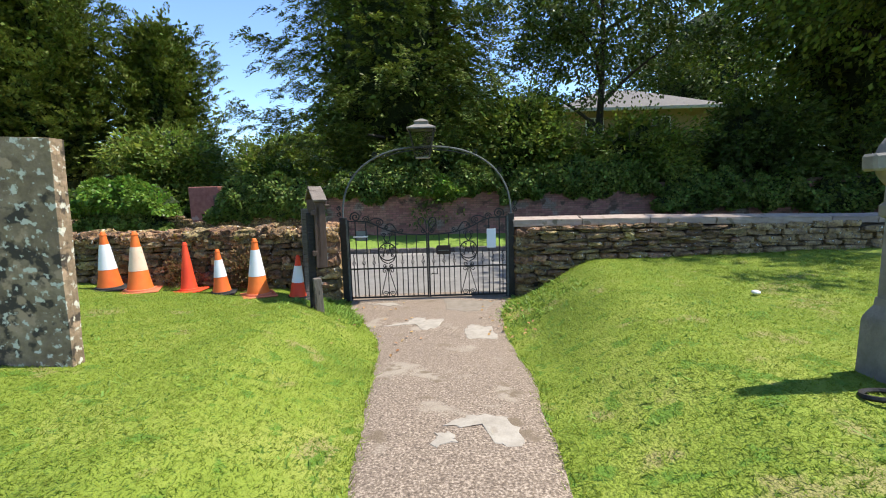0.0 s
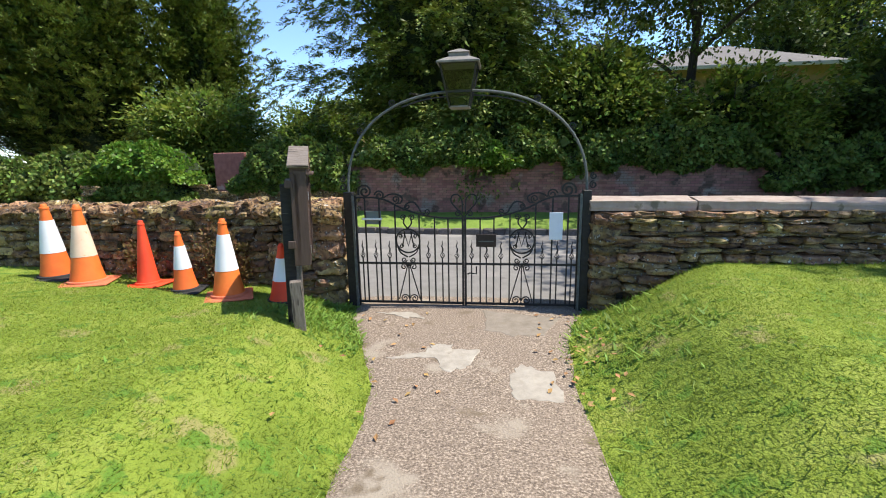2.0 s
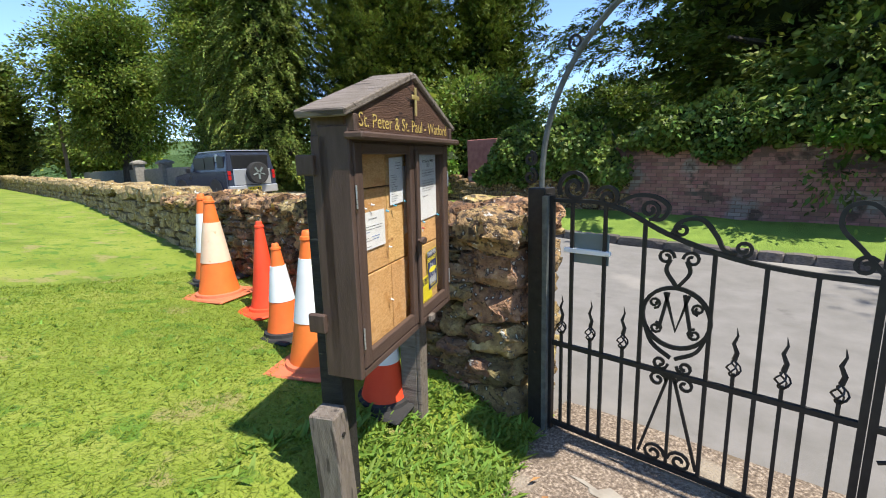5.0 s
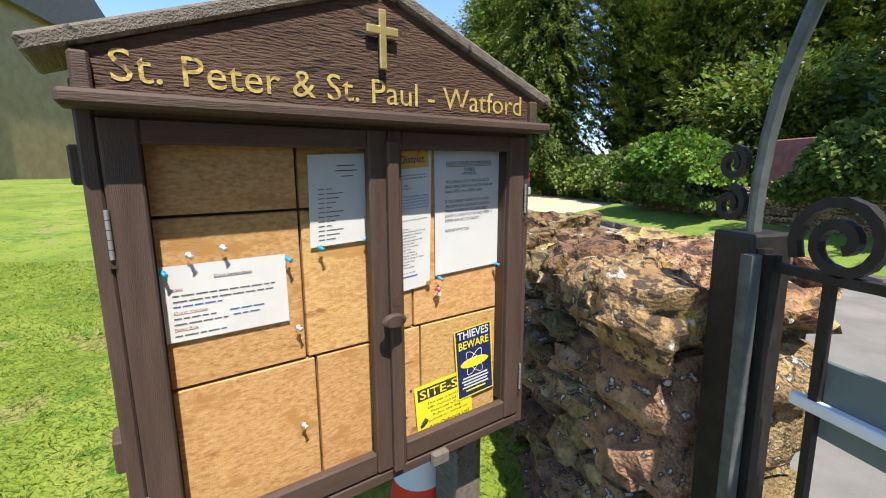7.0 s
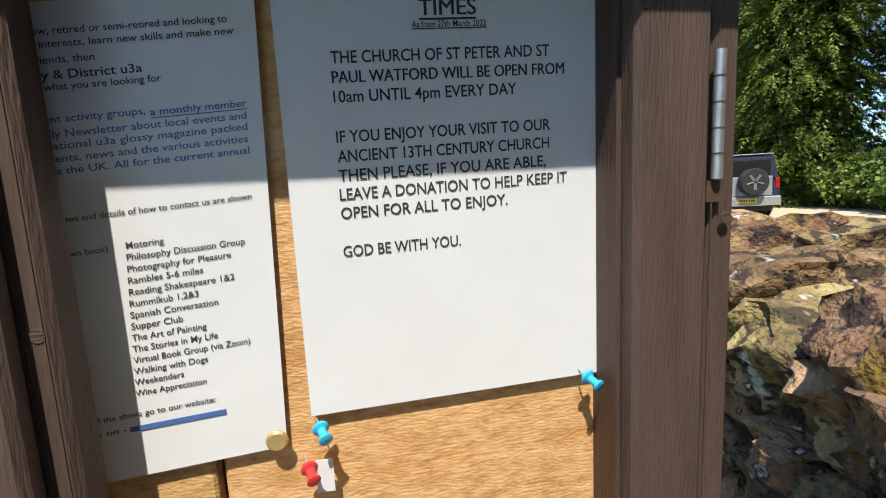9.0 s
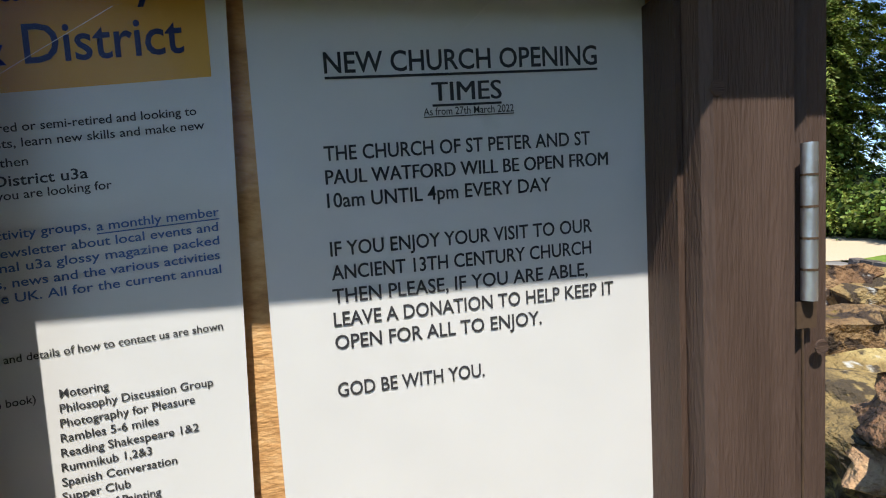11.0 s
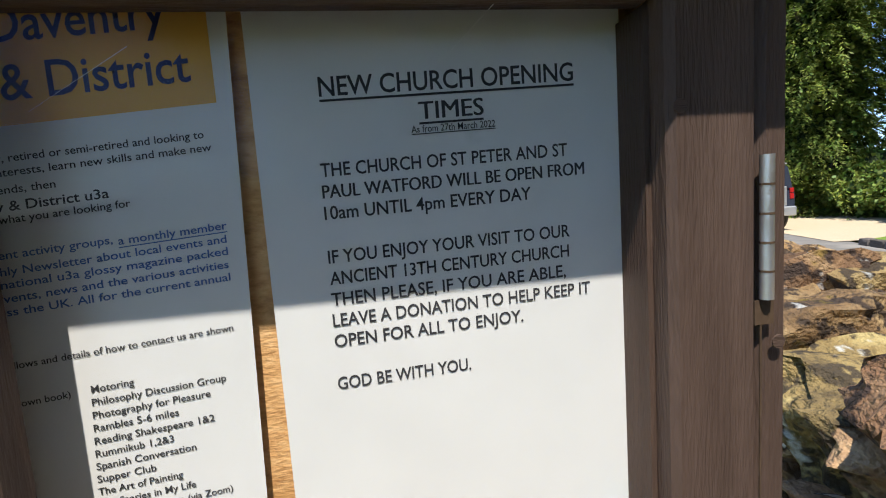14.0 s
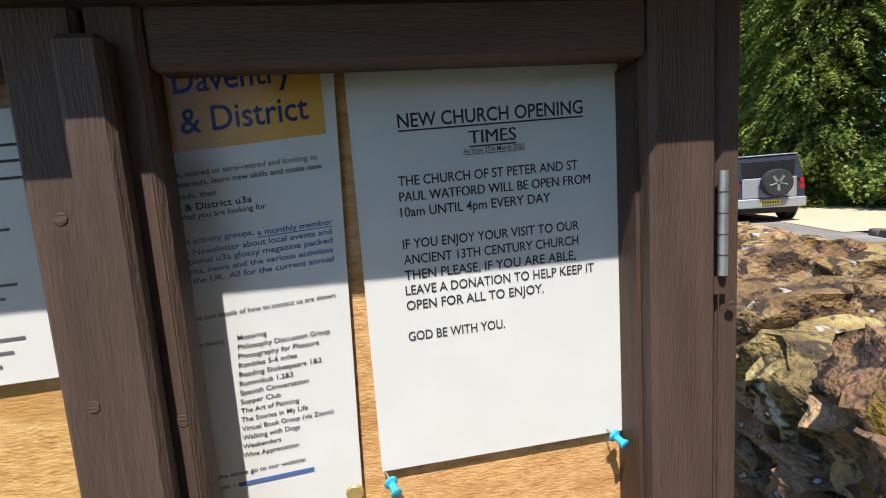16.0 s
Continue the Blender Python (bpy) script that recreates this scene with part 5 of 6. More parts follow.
def tree(name, x, y, z0, height, radius, material, label, seed, shape="round", crown_from=.25, tufts=260, per=110, leaf=.16, aspect=.55, tuft_r=.75, droop=.3, stretch=1.0, gap=.0, trunk=.25, cat="tree", inner=.30, lean=(0, 0)):
    rng = np.random.default_rng(seed)
    rn = random.Random(seed)
    t = thing(name, pose(x, y, z0), label, cat)
    zc0 = height * crown_from
    if shape in PROFILES:
        prof, rise, tip = PROFILES[shape]
        q = boughs(rng, height, radius, zc0, tufts, per, prof, rise, tip, seed, leaf=leaf, aspect=aspect)
    else:
        d, r = ball_points(rng, tufts, .30)
        C = d * r[:, None] * np.array([radius, radius, (height - zc0) / 2]) + np.array([0, 0, (height + zc0) / 2])
        lump = 1 + .20 * np.sin(d[:, 0] * 5 + seed) * np.cos(d[:, 1] * 4 + seed * 2) + .12 * np.sin(d[:, 2] * 7 + seed)
        C[:, :2] *= lump[:, None]
        if gap:
            keep = (np.sin(C[:, 0] * 1.3 + seed) + np.sin(C[:, 1] * 1.7 + seed) + np.sin(C[:, 2] * 1.9)) > -1.6 + gap * 2
            C = C[keep]
        mid = np.array([0, 0, (zc0 + height) / 2])
        out = C - mid
        out[:, 2] *= .4
        out /= np.linalg.norm(out, axis=1, keepdims=True) + 1e-9
        q = clumps(rng, C, out, per, tuft_r, leaf, aspect, droop, stretch)
        core = mid + (C - mid) * np.array([.6, .6, .72])
        q = np.concatenate([q, clumps(rng, core, out, 26, tuft_r * 1.2, inner, .8, droop * .5, 1.0)])
    q = q + np.array([lean[0], lean[1], 0.0])
    fast_quads("crown", q, material, t)
    if shape in PROFILES or not gap:
        # Opaque lump added to stop sky showing through; its dark colour paints inner shade.
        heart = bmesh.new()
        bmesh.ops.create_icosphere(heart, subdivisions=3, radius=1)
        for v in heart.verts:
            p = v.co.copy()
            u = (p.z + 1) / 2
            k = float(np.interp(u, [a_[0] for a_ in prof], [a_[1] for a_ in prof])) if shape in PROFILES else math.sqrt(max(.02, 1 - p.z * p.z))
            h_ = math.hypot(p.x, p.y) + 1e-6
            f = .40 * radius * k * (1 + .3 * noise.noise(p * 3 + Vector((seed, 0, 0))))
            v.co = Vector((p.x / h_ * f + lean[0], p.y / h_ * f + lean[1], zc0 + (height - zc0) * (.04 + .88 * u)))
        part("branch_core", heart, M["stem_mass"], t, "added near-black core standing for the shaded inside of the crown")
    b = bmesh.new()
    tp = [(0, 0, -.9), (rn.uniform(-.1, .1), rn.uniform(-.1, .1), height * .2), (rn.uniform(-.2, .2), rn.uniform(-.2, .2), height * .5), (lean[0] * .7, lean[1] * .7, height * .86)]
    tube(b, curve(tp, 5), [trunk * (1.15 - .95 * i / 15) for i in range(16)], 9)
    part("trunk", b, M["bark"], t, "", True)
    for i in range(9):
        a = i * 2.4 + seed
        h0 = height * (crown_from * .8 + .07 * i)
        ln = radius * rn.uniform(.45, .75)
        rise = ln * rn.uniform(.4, 1.0) * (-.1 if shape == "spruce" else 1)
        part("limb", tube(bmesh.new(), curve([(0, 0, h0), (math.cos(a) * ln * .5, math.sin(a) * ln * .5, h0 + rise * .6), (math.cos(a) * ln, math.sin(a) * ln, h0 + rise)], 4), [trunk * .45 * (1 - .8 * j / 8) for j in range(9)], 6), M["bark"], t, "", True)
    return t


def hedge(name, x0, x1, y0, y1, zb, zt, material, label, seed, n=9000, leaf=.11, lump=.35, cat="ivy", parent_kind=""):
    """A hanging mass of climbing leaves over a wall, uneven along its length."""
    rng = np.random.default_rng(seed)
    t = thing(name, pose((x0 + x1) / 2, (y0 + y1) / 2, zb), label, cat)
    cx, cy = (x0 + x1) / 2, (y0 + y1) / 2
    X = rng.uniform(x0, x1, n)
    top = zt + lump * wob(X, 0 * X, .9, seed) + .12 * np.sin(X * 6 + seed)
    bot = zb + lump * .8 * wob(X, 0 * X + 3, 1.4, seed + 2)
    ends = np.minimum(np.clip((X - x0) / .8, 0.25, 1), np.clip((x1 - X) / .8, 0.25, 1))
    top = bot + (top - bot) * ends
    u = rng.uniform(0, 1, n)
    Z = bot + (top - bot) * u
    bulge = np.sin(np.clip(u, 0, 1) * math.pi) ** .5 * (1 + .35 * wob(X * 1.5, Z * 1.5, 1.6, seed))
    half = (y1 - y0) / 2
    side = rng.uniform(0, 1, n)
    Y = cy - half * bulge * np.where(side < .72, rng.uniform(.75, 1.12, n), rng.uniform(-.8, .8, n))
    P = np.stack([X - cx, Y - cy, Z - zb], 1)
    dirs = np.stack([rng.normal(0, .4, n), -np.ones(n) * .5, -np.ones(n) * .6 + 1.3 * (u > .85)], 1)
    q = leaves(rng, P, dirs, np.full(n, leaf), .85, .45)
    fast_quads("leaves", q, material, t)
    # Added body behind the leaves, coloured as the shade within them.
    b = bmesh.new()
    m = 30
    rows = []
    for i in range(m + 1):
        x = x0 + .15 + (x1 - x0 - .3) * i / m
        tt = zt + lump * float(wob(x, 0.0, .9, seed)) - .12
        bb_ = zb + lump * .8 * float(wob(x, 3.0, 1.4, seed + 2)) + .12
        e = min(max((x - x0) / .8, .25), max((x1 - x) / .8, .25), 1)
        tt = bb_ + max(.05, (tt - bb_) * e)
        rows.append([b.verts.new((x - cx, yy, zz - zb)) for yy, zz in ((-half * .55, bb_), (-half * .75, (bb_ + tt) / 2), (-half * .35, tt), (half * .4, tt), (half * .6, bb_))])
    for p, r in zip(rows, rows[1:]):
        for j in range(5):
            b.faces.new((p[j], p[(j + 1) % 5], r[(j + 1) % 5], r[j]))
    part("stem_mass", b, M["stem_mass"], t, "added near-black core standing for the shade behind the leaves")
    return t


M["rust_leaf"] = mat("rust_leaf", [(.10, .12, .03), (.26, .11, .06)], 9, rough=.7, bump=0, rand=.4, island=True, trans=.3)

hedge("ivy", -7.9, -4.0, 14.85, 16.2, 1.05, 2.55, M["ivy"], "dark glossy ivy heaped over a stone wall", 3, 9000)
hedge("ivy", -4.2, 2.2, 15.05, 16.2, 1.62, 2.6, M["ivy"], "ivy hanging over the red brick wall", 4, 11000)
hedge("ivy", 2.0, 7.6, 15.0, 16.4, 1.5, 2.7, M["ivy"], "ivy mounded along the top of the wall", 5, 11000)
hedge("ivy", 7.2, 12.8, 14.7, 16.2, .95, 2.1, M["ivy"], "trailing ivy covering the garden wall", 6, 10000)
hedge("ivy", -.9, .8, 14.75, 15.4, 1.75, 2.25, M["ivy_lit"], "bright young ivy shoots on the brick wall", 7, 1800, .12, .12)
hedge("ivy", 12.4, 24, 14.8, 16.3, .7, 2.0, M["ivy"], "trailing ivy covering the garden wall", 19, 9000)
# One bush in two leaf colours: sunlit above, shaded below.
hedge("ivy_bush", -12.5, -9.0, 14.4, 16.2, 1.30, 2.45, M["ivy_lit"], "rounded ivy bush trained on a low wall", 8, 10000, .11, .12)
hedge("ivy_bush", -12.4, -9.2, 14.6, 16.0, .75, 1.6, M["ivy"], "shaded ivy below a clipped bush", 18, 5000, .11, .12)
hedge("laurel", -22, -12.3, 16.6, 19, .3, 2.2, M["ivy"], "bushy laurel beside the gravel drive", 9, 12000, .15, .45, "shrub")

tree("elder_bush", -11.0, 18.6, .3, 4.6, 2.2, M["broad"], "light green elder bush behind the wall", 11, "round", .02, 120, 100, .16, .5, .6, .1, 1, 0, .08, cat="shrub")
tree("elder_bush", -7.8, 21.5, .3, 2.9, 1.8, M["broad"], "light green elder bush behind the wall", 12, "round", .02, 90, 100, .16, .5, .6, .1, 1, 0, .08, cat="shrub")
tree("shrub", 3.2, 17.4, .3, 5.4, 2.4, M["broad"], "leafy elder shrub above the ivy", 13, "round", .05, 140, 100, .15, .5, .55, .15, 1, 0, .08, cat="shrub")
tree("shrub", -.2, 17.2, .3, 3.9, 2.6, M["spruce"], "dark evergreen shrub behind the ivy", 14, "round", .02, 120, 100, .15, .4, .55, .4, 1, 0, .08, cat="shrub")
tree("shrub", 7.4, 17.6, .3, 4.2, 2.8, M["broad"], "rounded leafy shrub below a house", 15, "round", .02, 150, 100, .15, .5, .55, .1, 1, 0, .08, cat="shrub")
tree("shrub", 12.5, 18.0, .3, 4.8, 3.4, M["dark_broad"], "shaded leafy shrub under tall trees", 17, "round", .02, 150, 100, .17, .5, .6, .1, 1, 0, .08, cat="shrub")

tree("conifer", -1.9, 20.8, .3, 19.0, 6.2, M["spruce"], "tall dark conifer with drooping branches", 21, "spruce", .17, 270, 96, .115, .42, trunk=.4)
tree("yew_tree", -14.6, 24.5, .4, 9.8, 3.4, M["yew"], "dense dark green yew beside the lane", 22, "yew", .03, 200, 90, .115, .42, trunk=.4)
tree("yew_tree", -18.8, 21.8, .5, 13.6, 4.3, M["yew"], "dense dark green yew beside the lane", 23, "yew", .03, 310, 90, .12, .42, trunk=.4)
tree("yew_tree", -23.5, 24.5, .6, 16.0, 4.6, M["yew"], "dense dark green yew beside the lane", 24, "yew", .03, 310, 80, .13, .42, trunk=.4)
tree("cypress", -22.6, 17.0, .6, 16.0, 3.0, M["spruce"], "tall cypress with bright drooping tips", 25, "cypress", .02, 340, 84, .12, .40, trunk=.35)
tree("lime_tree", -28.2, 17.2, .6, 15.0, 2.6, M["broad"], "tall leafy lime tree behind a parked car", 26, "round", .10, 300, 110, .18, .5, .7, .3, 1, 0, .35)
tree("lime_tree", -33.0, 18.0, .5, 14.5, 2.5, M["broad"], "tall leafy lime tree beyond a parked car", 46, "round", .05, 300, 100, .18, .5, .7, .3, 1, 0, .3)
tree("ash_tree", -42.5, 14.9, .7, 13.6, 4.9, M["broad"], "large round-headed ash tree in full leaf", 27, "round", .14, 420, 110, .26, .45, .85, .2, 1, 0, .45)
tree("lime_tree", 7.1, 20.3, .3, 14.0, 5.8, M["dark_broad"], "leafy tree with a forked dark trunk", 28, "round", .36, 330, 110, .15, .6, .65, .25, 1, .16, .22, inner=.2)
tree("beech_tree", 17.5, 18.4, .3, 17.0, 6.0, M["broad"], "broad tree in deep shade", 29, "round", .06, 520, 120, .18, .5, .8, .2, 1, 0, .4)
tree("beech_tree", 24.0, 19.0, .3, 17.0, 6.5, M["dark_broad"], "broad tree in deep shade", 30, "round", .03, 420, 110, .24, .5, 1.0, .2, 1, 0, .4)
tree("sycamore", 15.2, 14.3, .2, 15.5, 5.6, M["broad"], "tall sycamore overhanging the lane", 31, "round", .30, 480, 110, .17, .6, .75, .25, 1, 0, .4, lean=(-2.4, -2.9))
tree("holly_tree", -38, 5.0, .9, 8.4, 2.8, M["yew"], "dark holly by the churchyard wall", 32, "yew", .02, 150, 50, .16, .5, trunk=.25)
tree("holly_tree", -47, 8.4, 1.0, 8.6, 2.8, M["yew"], "dark holly by the churchyard wall", 33, "yew", .02, 140, 50, .18, .5, trunk=.25)
tree("garden_tree", -12.4, 34.0, .5, 5.6, 3.2, M["broad"], "pale green tree beyond a garden", 34, "round", .05, 200, 100, .24, .5, .9, .1, 1, 0, .3)
tree("far_tree", -62, 17, 1.0, 6.5, 5.0, M["broad"], "distant leafy tree beyond the lane", 35, "round", .03, 200, 90, .4, .5, 1.1, .1, 1, 0, .3)
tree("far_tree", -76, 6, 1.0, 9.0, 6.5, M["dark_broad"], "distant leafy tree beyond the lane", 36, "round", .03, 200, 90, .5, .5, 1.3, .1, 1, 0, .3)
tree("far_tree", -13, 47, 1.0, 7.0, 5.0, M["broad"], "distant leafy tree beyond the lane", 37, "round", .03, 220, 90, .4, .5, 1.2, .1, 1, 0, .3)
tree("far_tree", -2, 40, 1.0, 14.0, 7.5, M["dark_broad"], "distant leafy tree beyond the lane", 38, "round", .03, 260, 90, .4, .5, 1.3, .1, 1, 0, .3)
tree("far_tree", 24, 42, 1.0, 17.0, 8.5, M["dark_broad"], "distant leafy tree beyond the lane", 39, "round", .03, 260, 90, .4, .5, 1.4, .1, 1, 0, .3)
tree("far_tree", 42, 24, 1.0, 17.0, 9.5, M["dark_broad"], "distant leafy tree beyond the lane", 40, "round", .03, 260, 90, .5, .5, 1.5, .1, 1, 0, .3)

# ---------- houses ----------
def house(name, x0, x1, y0, y1, z0, ze, zr, wins, label, hip=2.5):
    h = thing(name, pose((x0 + x1) / 2, (y0 + y1) / 2, z0), label, "house")
    w, d, e, r = (x1 - x0) / 2, (y1 - y0) / 2, ze - z0, zr - z0
    part("wall", box(-w, w, -d, d, 0, e), M["house_stone"], h)
    b = bmesh.new()
    o = .4
    q = [b.verts.new(p) for p in ((-w - o, -d - o, e), (w + o, -d - o, e), (w + o, d + o, e), (-w - o, d + o, e), (-w + hip, 0, r), (w - hip, 0, r))]
    for f in ((0, 1, 5, 4), (1, 2, 5), (2, 3, 4, 5), (3, 0, 4), (3, 2, 1, 0)):
        b.faces.new([q[i] for i in f])
    part("roof", b, M["slate"], h, "hipped slate roof")
    part("eave", box(-w - o, w + o, -d - o, -d - o + .12, e - .16, e + .02), M["white_paint"] if hip > 2 else M["slate"], h)
    for wx, wz, ww, wh in wins:
        wi = part("window", box(wx - ww / 2, wx + ww / 2, -d - .03, -d + .02, wz, wz + wh), M["black_trim"], h)
        for k in range(3):
            xx = wx - ww / 2 + ww * k / 2
            part("frame", box(xx - .05, xx + .05, -d - .06, -d - .031, wz, wz + wh), M["white_paint"], wi)
        for k in range(4):
            zz = wz + wh * k / 3
            part("frame", box(wx - ww / 2, wx + ww / 2, -d - .062, -d - .033, zz - .04, zz + .04), M["white_paint"], wi)
    return h


house("stone_house", 7.6, 18.5, 30, 38, .5, 6.7, 8.6, [(-2.9, 3.9, 1.1, 1.7), (1.5, 3.9, 1.1, 1.7)], "yellow stone house with a hipped slate roof", 4.2)
house("far_house", -18.0, -11.6, 40, 46, .5, 4.9, 6.4, [(-1.1, 3.2, 1.2, 1.1)], "small stone house with a slate roof", 1.9)

# ---------- lane to the west: car, piers, poles ----------
def wheel(parent, x, y, z, r, w, ry):
    wm = pose(x, y, z, *ry)
    t = part("tyre", lathe(bmesh.new(), [(r * .62, -w / 2), (r * .92, -w / 2), (r, -w * .36), (r, w * .36), (r * .92, w / 2), (r * .62, w / 2)], 28, wm), M["black_rubber"], parent, "", True)
    ri = bmesh.new()
    lathe(ri, [(r * .64, -w * .3), (r * .64, w * .42), (r * .58, w * .46), (r * .56, w * .30), (r * .1, w * .26)], 24, wm)
    part("rim", ri, M["black_trim"], t, "", True)
    sp = bmesh.new()
    for k in range(5):
        a = k * 2 * math.pi / 5
        tube(sp, [wm @ Vector((math.cos(a) * r * .1, math.sin(a) * r * .1, w * .36)), wm @ Vector((math.cos(a) * r * .6, math.sin(a) * r * .6, w * .42))], .035, 4, True)
    part("spokes", sp, M["grey_plate"], t, "dull grey alloy spokes")


def suv(m):
    c = thing("parked_car", m, "dark blue and silver boxy off-roader with a rear spare wheel", "car")
    W, L = .96, 4.55     # half width, length; rear at x = 0, front at x = -L
    b = bmesh.new()
    prism(b, [(0, .48), (.02, 1.0), (-.03, 1.22), (-3.25, 1.22), (-3.4, 1.20), (-L + .1, 1.10), (-L, .95), (-L, .50)], -W, W)
    bmesh.ops.bevel(b, geom=b.edges[:], offset=.05, segments=2, affect="EDGES")
    part("body", b, M["car_paint"], c, "", True)
    b = bmesh.new()
    pr = [(-.03, 1.20), (-.10, 1.88), (-.22, 1.95), (-2.35, 1.96), (-2.6, 1.90), (-3.25, 1.20)]
    prism(b, pr, -W + .03, W - .03)
    for v in b.verts:
        if v.co.z > 1.5:
            v.co.y *= .90
    bmesh.ops.bevel(b, geom=b.edges[:], offset=.04, segments=2, affect="EDGES")
    part("cabin", b, M["car_paint"], c, "", True)
    part("roof_panel", box(-2.4, -.12, -W + .14, W - .14, 1.95, 1.985, bev=.015), M["silver"], c)
    for s in (-1, 1):
        part("side_window", box(-2.65, -1.75, s * (W - .06) - .02, s * (W - .06) + .012, 1.30, 1.76, bev=.006), M["black_trim"], c)
        part("side_window", box(-1.68, -.95, s * (W - .06) - .02, s * (W - .06) + .012, 1.30, 1.78, bev=.006), M["black_trim"], c)
        part("rear_quarter_window", box(-.72, -.25, s * (W - .06) - .02, s * (W - .06) + .012, 1.36, 1.78, bev=.006), M["black_trim"], c)
        part("rear_pillar", box(-.95, -.72, s * (W - .09) - .01, s * (W - .09) + .016, 1.22, 1.85, bev=.01), M["silver"], c)
        part("tail_light", box(-.02, .035, s * .86 - .055, s * .86 + .055, .92, 1.08, bev=.01), M["red_lens"], c)
        part("tail_light", box(-.02, .035, s * .86 - .055, s * .86 + .055, 1.10, 1.24, bev=.01), M["red_lens"], c)
        part("wheel_arch", lathe(bmesh.new(), [(.47, -.02), (.50, -.02), (.50, .03), (.47, .03)], 26, pose(-.88, s * W, .46, 90)), M["black_trim"], c)
        part("wheel_arch", lathe(bmesh.new(), [(.47, -.02), (.50, -.02), (.50, .03), (.47, .03)], 26, pose(-3.75, s * W, .46, 90)), M["black_trim"], c)
        for x in (-.88, -3.75):
            wheel(c, x, s * (W - .10), .40, .40, .25, (90 if s < 0 else -90, 0, 0))
        part("door_mirror", box(-2.95, -2.80, s * (W + .10) - .10, s * (W + .10) + .08, 1.22, 1.40, bev=.03), M["black_trim"], c)
        part("sill", box(-3.2, -1.4, s * W - .03, s * W + .03, .40, .50, bev=.01), M["black_trim"], c)
        part("side_vent", box(-3.05, -2.85, s * W - .004, s * W + .012, .95, 1.10, bev=.004), M["black_trim"], c)
    part("tailgate", box(.005, .05, -.72, .72, .72, 1.30, bev=.02), M["silver"], c, "pale silver tailgate")
    part("rear_window", box(-.10, -.035, -.70, .70, 1.32, 1.80, bev=.01), M["black_trim"], c)
    part("rear_bumper", box(-.10, .10, -.95, .95, .42, .70, bev=.03), M["silver"], c)
    part("under_tray", box(-4.3, -.05, -.75, .75, .25, .45), M["black_trim"], c)
    npl = part("number_plate", box(.10, .112, -.26, .26, .52, .64, bev=.003), M["yellow"], c, "yellow rear number plate")
    for k in range(7):
        part("plate_character", box(.1125, .1145, -.22 + k * .062 + (.02 if k > 3 else 0), -.18 + k * .062 + (.02 if k > 3 else 0), .545, .615), M["ink"], npl)
    sw = part("spare_carrier", box(.04, .16, -.12, .12, .95, 1.25, bev=.02), M["black_trim"], c)
    wheel(c, .22, .10, 1.14, .40, .24, (0, 90, 0))
    part("headlight", lathe(bmesh.new(), [(.12, 0), (.12, .04)], 16, pose(-L - .02, -.7, .95, 0, -90)), M["white_paint"], c)
    part("headlight", lathe(bmesh.new(), [(.12, 0), (.12, .04)], 16, pose(-L - .02, .7, .95, 0, -90)), M["white_paint"], c)
    return c


cz = float(road_z(-19, 12))
suv(pose(-17.0, 12.95, cz, 0, 0, 4))

for i, (x, y) in enumerate(((-38.5, 14.6), (-33.6, 14.9))):
    p = thing("gate_pier", pose(x, y, float(road_z(x, y)) - .1), "pale stone gate pier with a capstone", "gate pier", "pair of piers")
    part("shaft", box(-.32, .32, -.32, .32, 0, 1.6, bev=.03), M["cross_stone"], p)
    part("capstone", lathe(bmesh.new(), [(.62, 1.6), (.62, 1.72), (.45, 1.80), (.1, 1.9)], 4, Matrix.Rotation(math.pi / 4, 4, "Z")), M["cross_stone"], p)
for x0, x1 in ((-60, -38.8), (-38.1, -34.0), (-33.2, -27.5)):
    tagged(link("wall_lane", box(x0, x1, 14.8, 15.1, .6, 1.85, bev=.03), M["cross_stone"]), "pale stone garden wall along the lane", "stone wall", kind="structure")
for x, y, h in ((-45.5, 11.6, 6.2), (-58, 10.2, 6.5)):
    p = thing("telegraph_pole", pose(x, y, .8, 0, 2, 0), "slim wooden telegraph pole", "telegraph pole")
    part("pole", tube(bmesh.new(), [(0, 0, -.5), (0, 0, h)], [.15, .10], 8), M["telegraph"], p)
    part("crossarm", box(-.05, .05, -.5, .5, h - .5, h - .4), M["telegraph"], p)
p = thing("telegraph_pole", pose(-21.5, 37, .5), "slim wooden telegraph pole", "telegraph pole")
part("pole", tube(bmesh.new(), [(0, 0, 0), (0, 0, 9)], [.13, .09], 8), M["telegraph"], p)

# church wall with a down pipe, behind the lawn
ch = thing("church", pose(-26, -9, .6), "pale stone church wall with a down pipe", "church")
part("wall", box(-9, 6, -6, 3, 0, 8), M["house_stone"], ch)
part("down_pipe", tube(bmesh.new(), [(5.2, 3.15, 0), (5.2, 3.15, 7.8)], .07, 8), M["white_paint"], ch)
part("roof", prism(bmesh.new(), [(-9.4, 8), (6.4, 8), (-1.5, 12)], -6.3, 3.3), M["slate"], ch)

# distant wooded skyline all round
rngb = np.random.default_rng(77)
V, F = [], []
n = 160
for i in range(n + 1):
    a = 2 * math.pi * i / n
    hgt = 11 + 4 * math.sin(a * 7) + 3 * math.sin(a * 17 + 1) + 2 * math.sin(a * 41)
    for k, (rr, zz) in enumerate(((190, -4), (190, hgt * .6), (196, hgt))):
        V.append((rr * math.cos(a), rr * math.sin(a), zz))
for i in range(n):
    for k in range(2):
        F.append((i * 3 + k, i * 3 + 3 + k, i * 3 + 4 + k, i * 3 + 1 + k))
tagged(raw("backdrop", V, F, M["far_green"]), "distant wooded skyline", "woods", kind="structure")


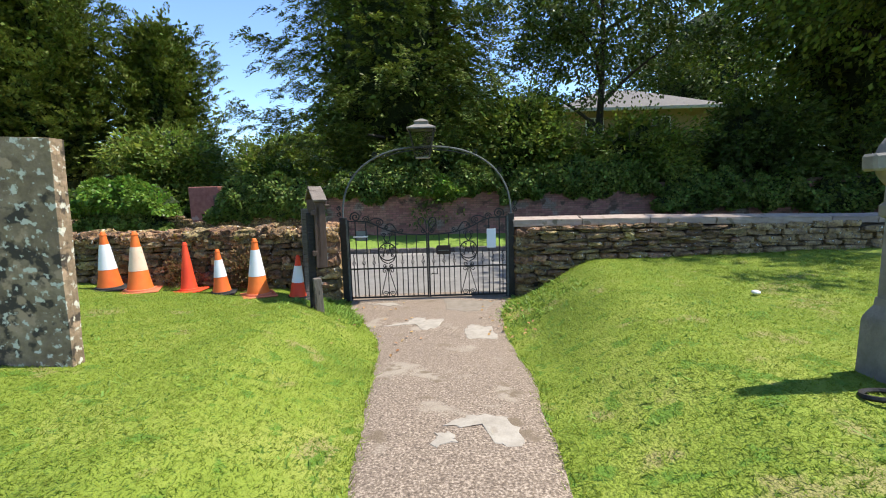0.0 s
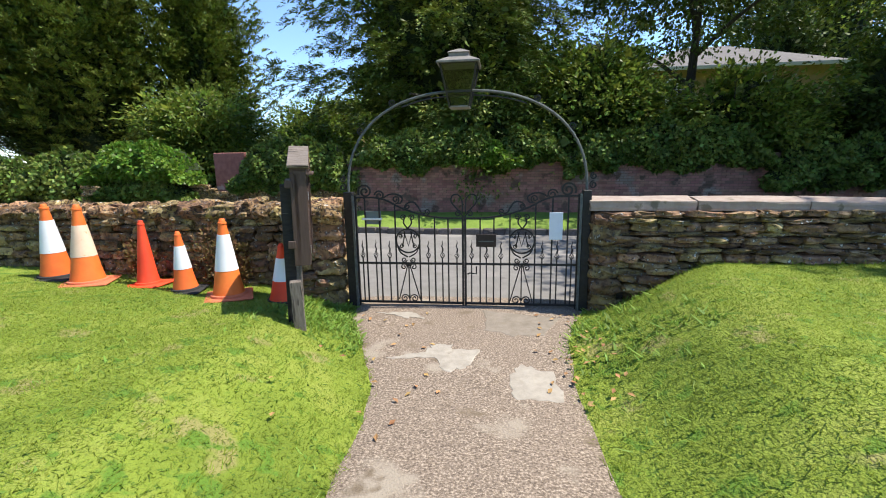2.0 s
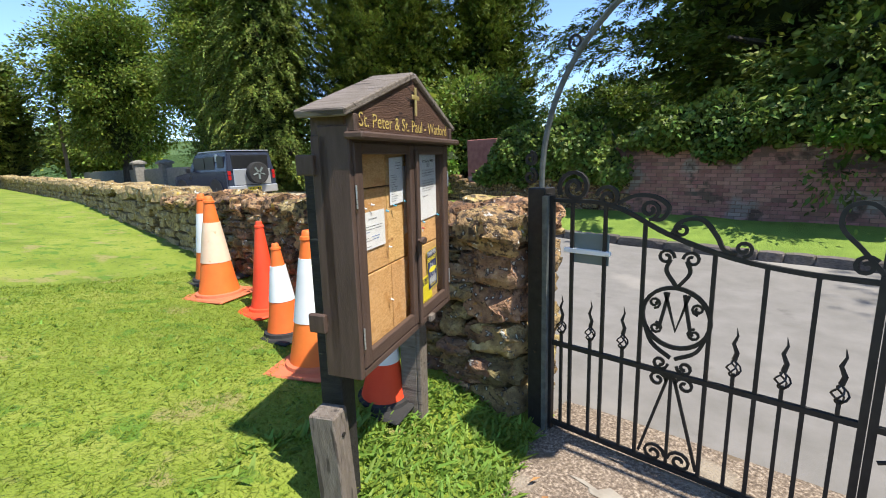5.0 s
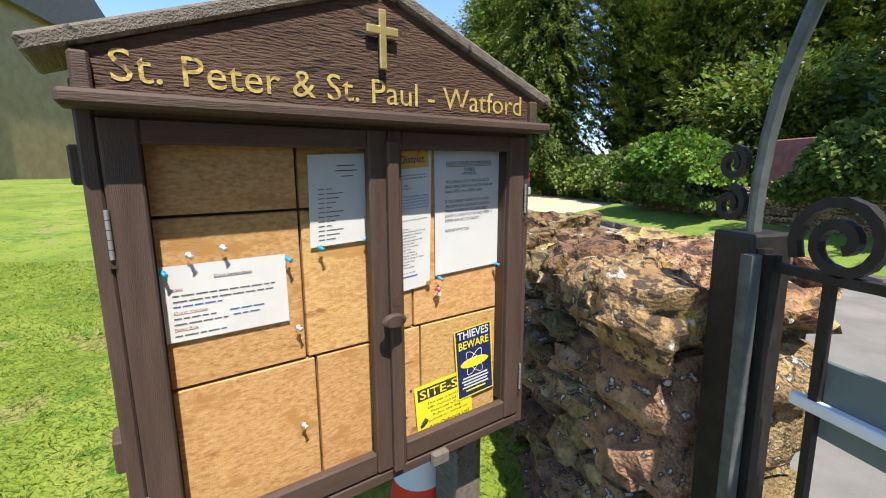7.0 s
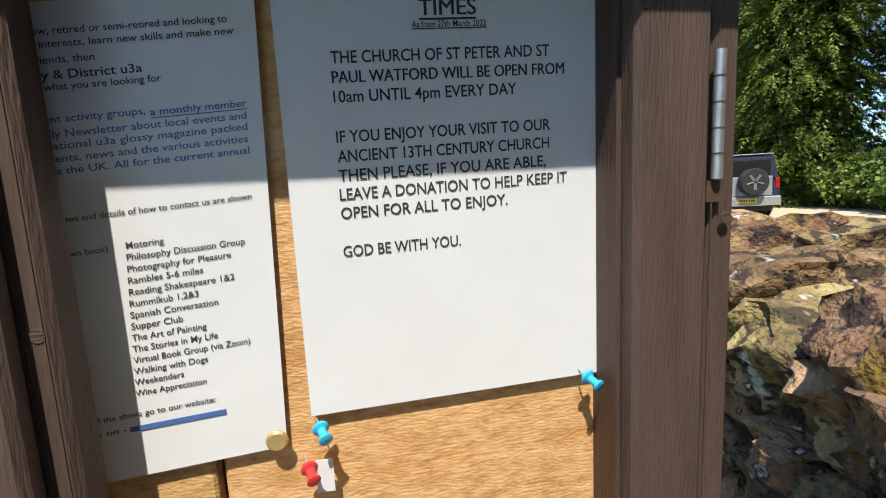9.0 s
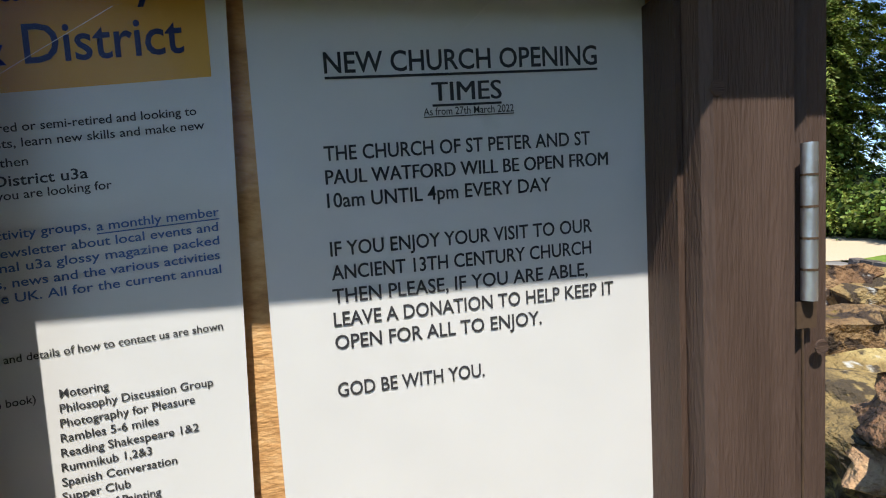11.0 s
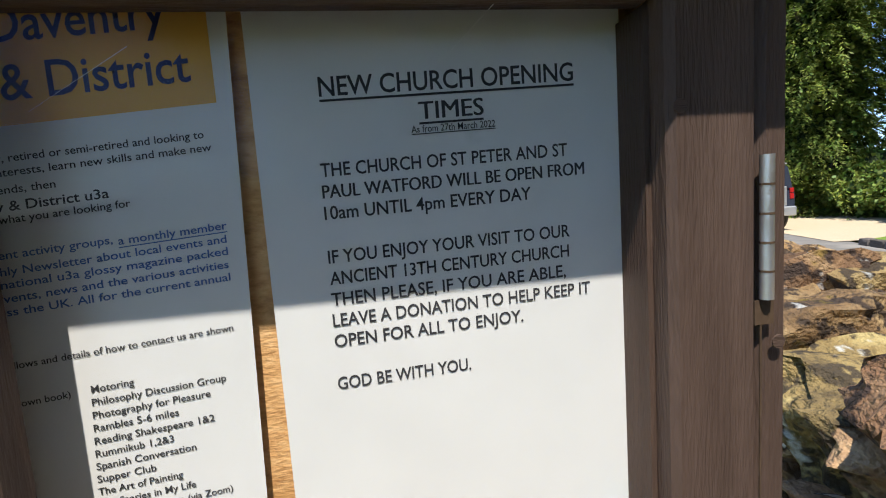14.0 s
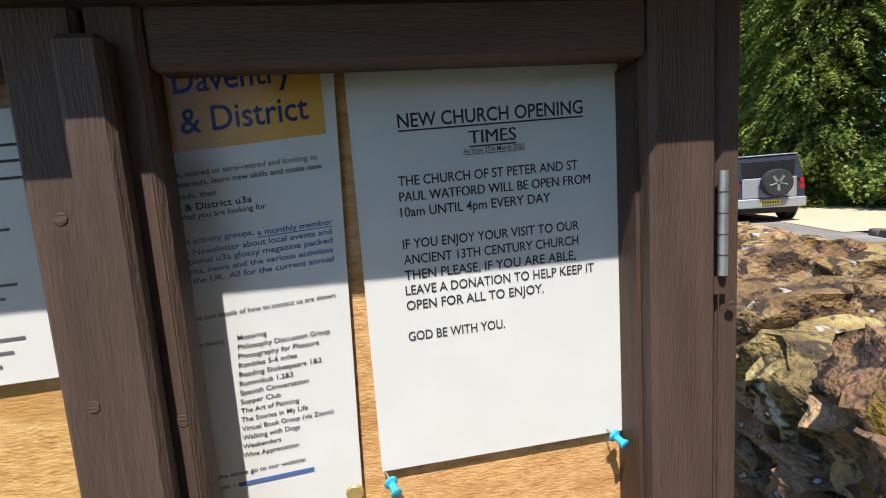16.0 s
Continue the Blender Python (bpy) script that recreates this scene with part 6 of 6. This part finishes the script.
# ---------- grass, weeds, fallen leaves ----------
def scatter(name, n, box_, seed, h, w, material, label, keep=None, lean=.5):
    rng = np.random.default_rng(seed)
    X = rng.uniform(box_[0], box_[1], n); Y = rng.uniform(box_[2], box_[3], n)
    k = keep(X, Y, rng) if keep is not None else np.ones(n, bool)
    X, Y = X[k], Y[k]
    n = len(X)
    Z = lawn_z(X, Y) - .005
    a = rng.uniform(0, 2 * math.pi, n)
    H = h * rng.uniform(.5, 1.4, n); Wd = w * rng.uniform(.7, 1.3, n)
    B = np.stack([X, Y, Z], 1)
    s = np.stack([np.cos(a), np.sin(a), 0 * a], 1) * Wd[:, None]
    t = np.stack([rng.normal(0, lean, n) * H, rng.normal(0, lean, n) * H, H], 1)
    q = np.stack([B - s, B + s, B + s * .25 + t, B - s * .25 + t], 1)
    return tagged(fast_quads(name, q, material), label, "grass", kind="stuff")


def on_lawn(X, Y, rng):
    l, r = path_edges(Y)
    return ((X < l - .01 + rng.normal(0, .025, len(X))) | (X > r + .01 + rng.normal(0, .025, len(X))))


scatter("grass_blades", 300000, (-6, 6.6, .6, 7.45), 51, .019, .0042, M["blade"], "short mown grass blades", on_lawn, 1.5)
scatter("grass_tufts", 26000, (-7, 7.2, .6, 7.5), 52, .05, .0045, M["blade"], "longer uncut grass along walls and edges", lambda X, Y, r: on_lawn(X, Y, r) & ((Y > 7.2) | (np.minimum(abs(X - path_edges(Y)[0]), abs(X - path_edges(Y)[1])) < .12)), .6)
scatter("weeds", 7000, (-2.3, -1.2, 5.9, 7.45), 53, .04, .014, M["weed"], "leafy weeds growing at the foot of the board", lambda X, Y, r: (X < path_edges(Y)[0] - .02) & (wob(X, Y, 2.5, 2) + np.clip((Y - 6.6), -1, 1) * .8 > r.uniform(-.6, .6, len(X))), 1.0)
scatter("weeds", 1500, (.75, 1.9, 5.6, 7.45), 54, .045, .014, M["weed"], "leafy weeds growing beside the gate", lambda X, Y, r: (X > path_edges(Y)[1] - .08) & (wob(X, Y, 2.5, 2) - np.abs(X - 1.2) * .8 > r.uniform(-1, .4, len(X))), 1.0)
scatter("clover", 16000, (-6, 6.5, .8, 7.2), 55, .025, .010, M["weed"], "clover leaves among the grass", lambda X, Y, r: on_lawn(X, Y, r) & (wob(X, Y, 1.3, 4) > .15), 1.2)
rngd = np.random.default_rng(60)
for k, (x, y, hh) in enumerate(((-3.25, 7.25, .75), (-3.45, 7.3, .6), (-3.1, 7.3, .55), (-4.4, 7.3, .5))):
    C = np.stack([rngd.normal(0, .10, 26), rngd.normal(0, .08, 26), rngd.uniform(.05, 1, 26) * hh], 1)
    out = C / (np.linalg.norm(C, axis=1, keepdims=True) + 1e-6)
    t = thing("rose_bush", pose(x, y, float(lawn_z(x, y))), "straggly rust-tinged bush against the wall", "shrub")
    fast_quads("foliage", clumps(rngd, C, out, 26, .10, .05, .5, .1), M["rust_leaf"], t)
    part("stem", tube(bmesh.new(), [(0, 0, 0), (.02, .01, hh * .5), (-.02, 0, hh)], .006, 5), M["bark"], t)
LEAF = bm_mesh("leaf", (lambda b: (b.faces.new([b.verts.new(p) for p in ((0, -.03, 0), (.018, 0, .008), (0, .035, .004), (-.018, 0, .008))]), b)[1])(bmesh.new()), mat("dry_leaf", [(.30, .15, .05), (.42, .26, .11)], 20, rough=.8, bump=0, rand=.3))
for k in range(70):
    x, y = (rngd.uniform(.5, 1.15), rngd.uniform(5.2, 7.3)) if k < 45 else (rngd.uniform(-1.5, -.3), rngd.uniform(4.5, 7.3))
    l, r = path_edges(y)
    zz = float(lawn_z(x, y)) + .05 if (x < l or x > r) else float(path_z(y)) + .052
    ob = new("fallen_leaf", LEAF)
    ob.matrix_basis = pose(x, y, zz, rngd.uniform(-20, 20), rngd.uniform(-20, 20), rngd.uniform(0, 360))
    tagged(ob, "dry brown fallen leaf on the path edge", "leaf", "fallen leaves")
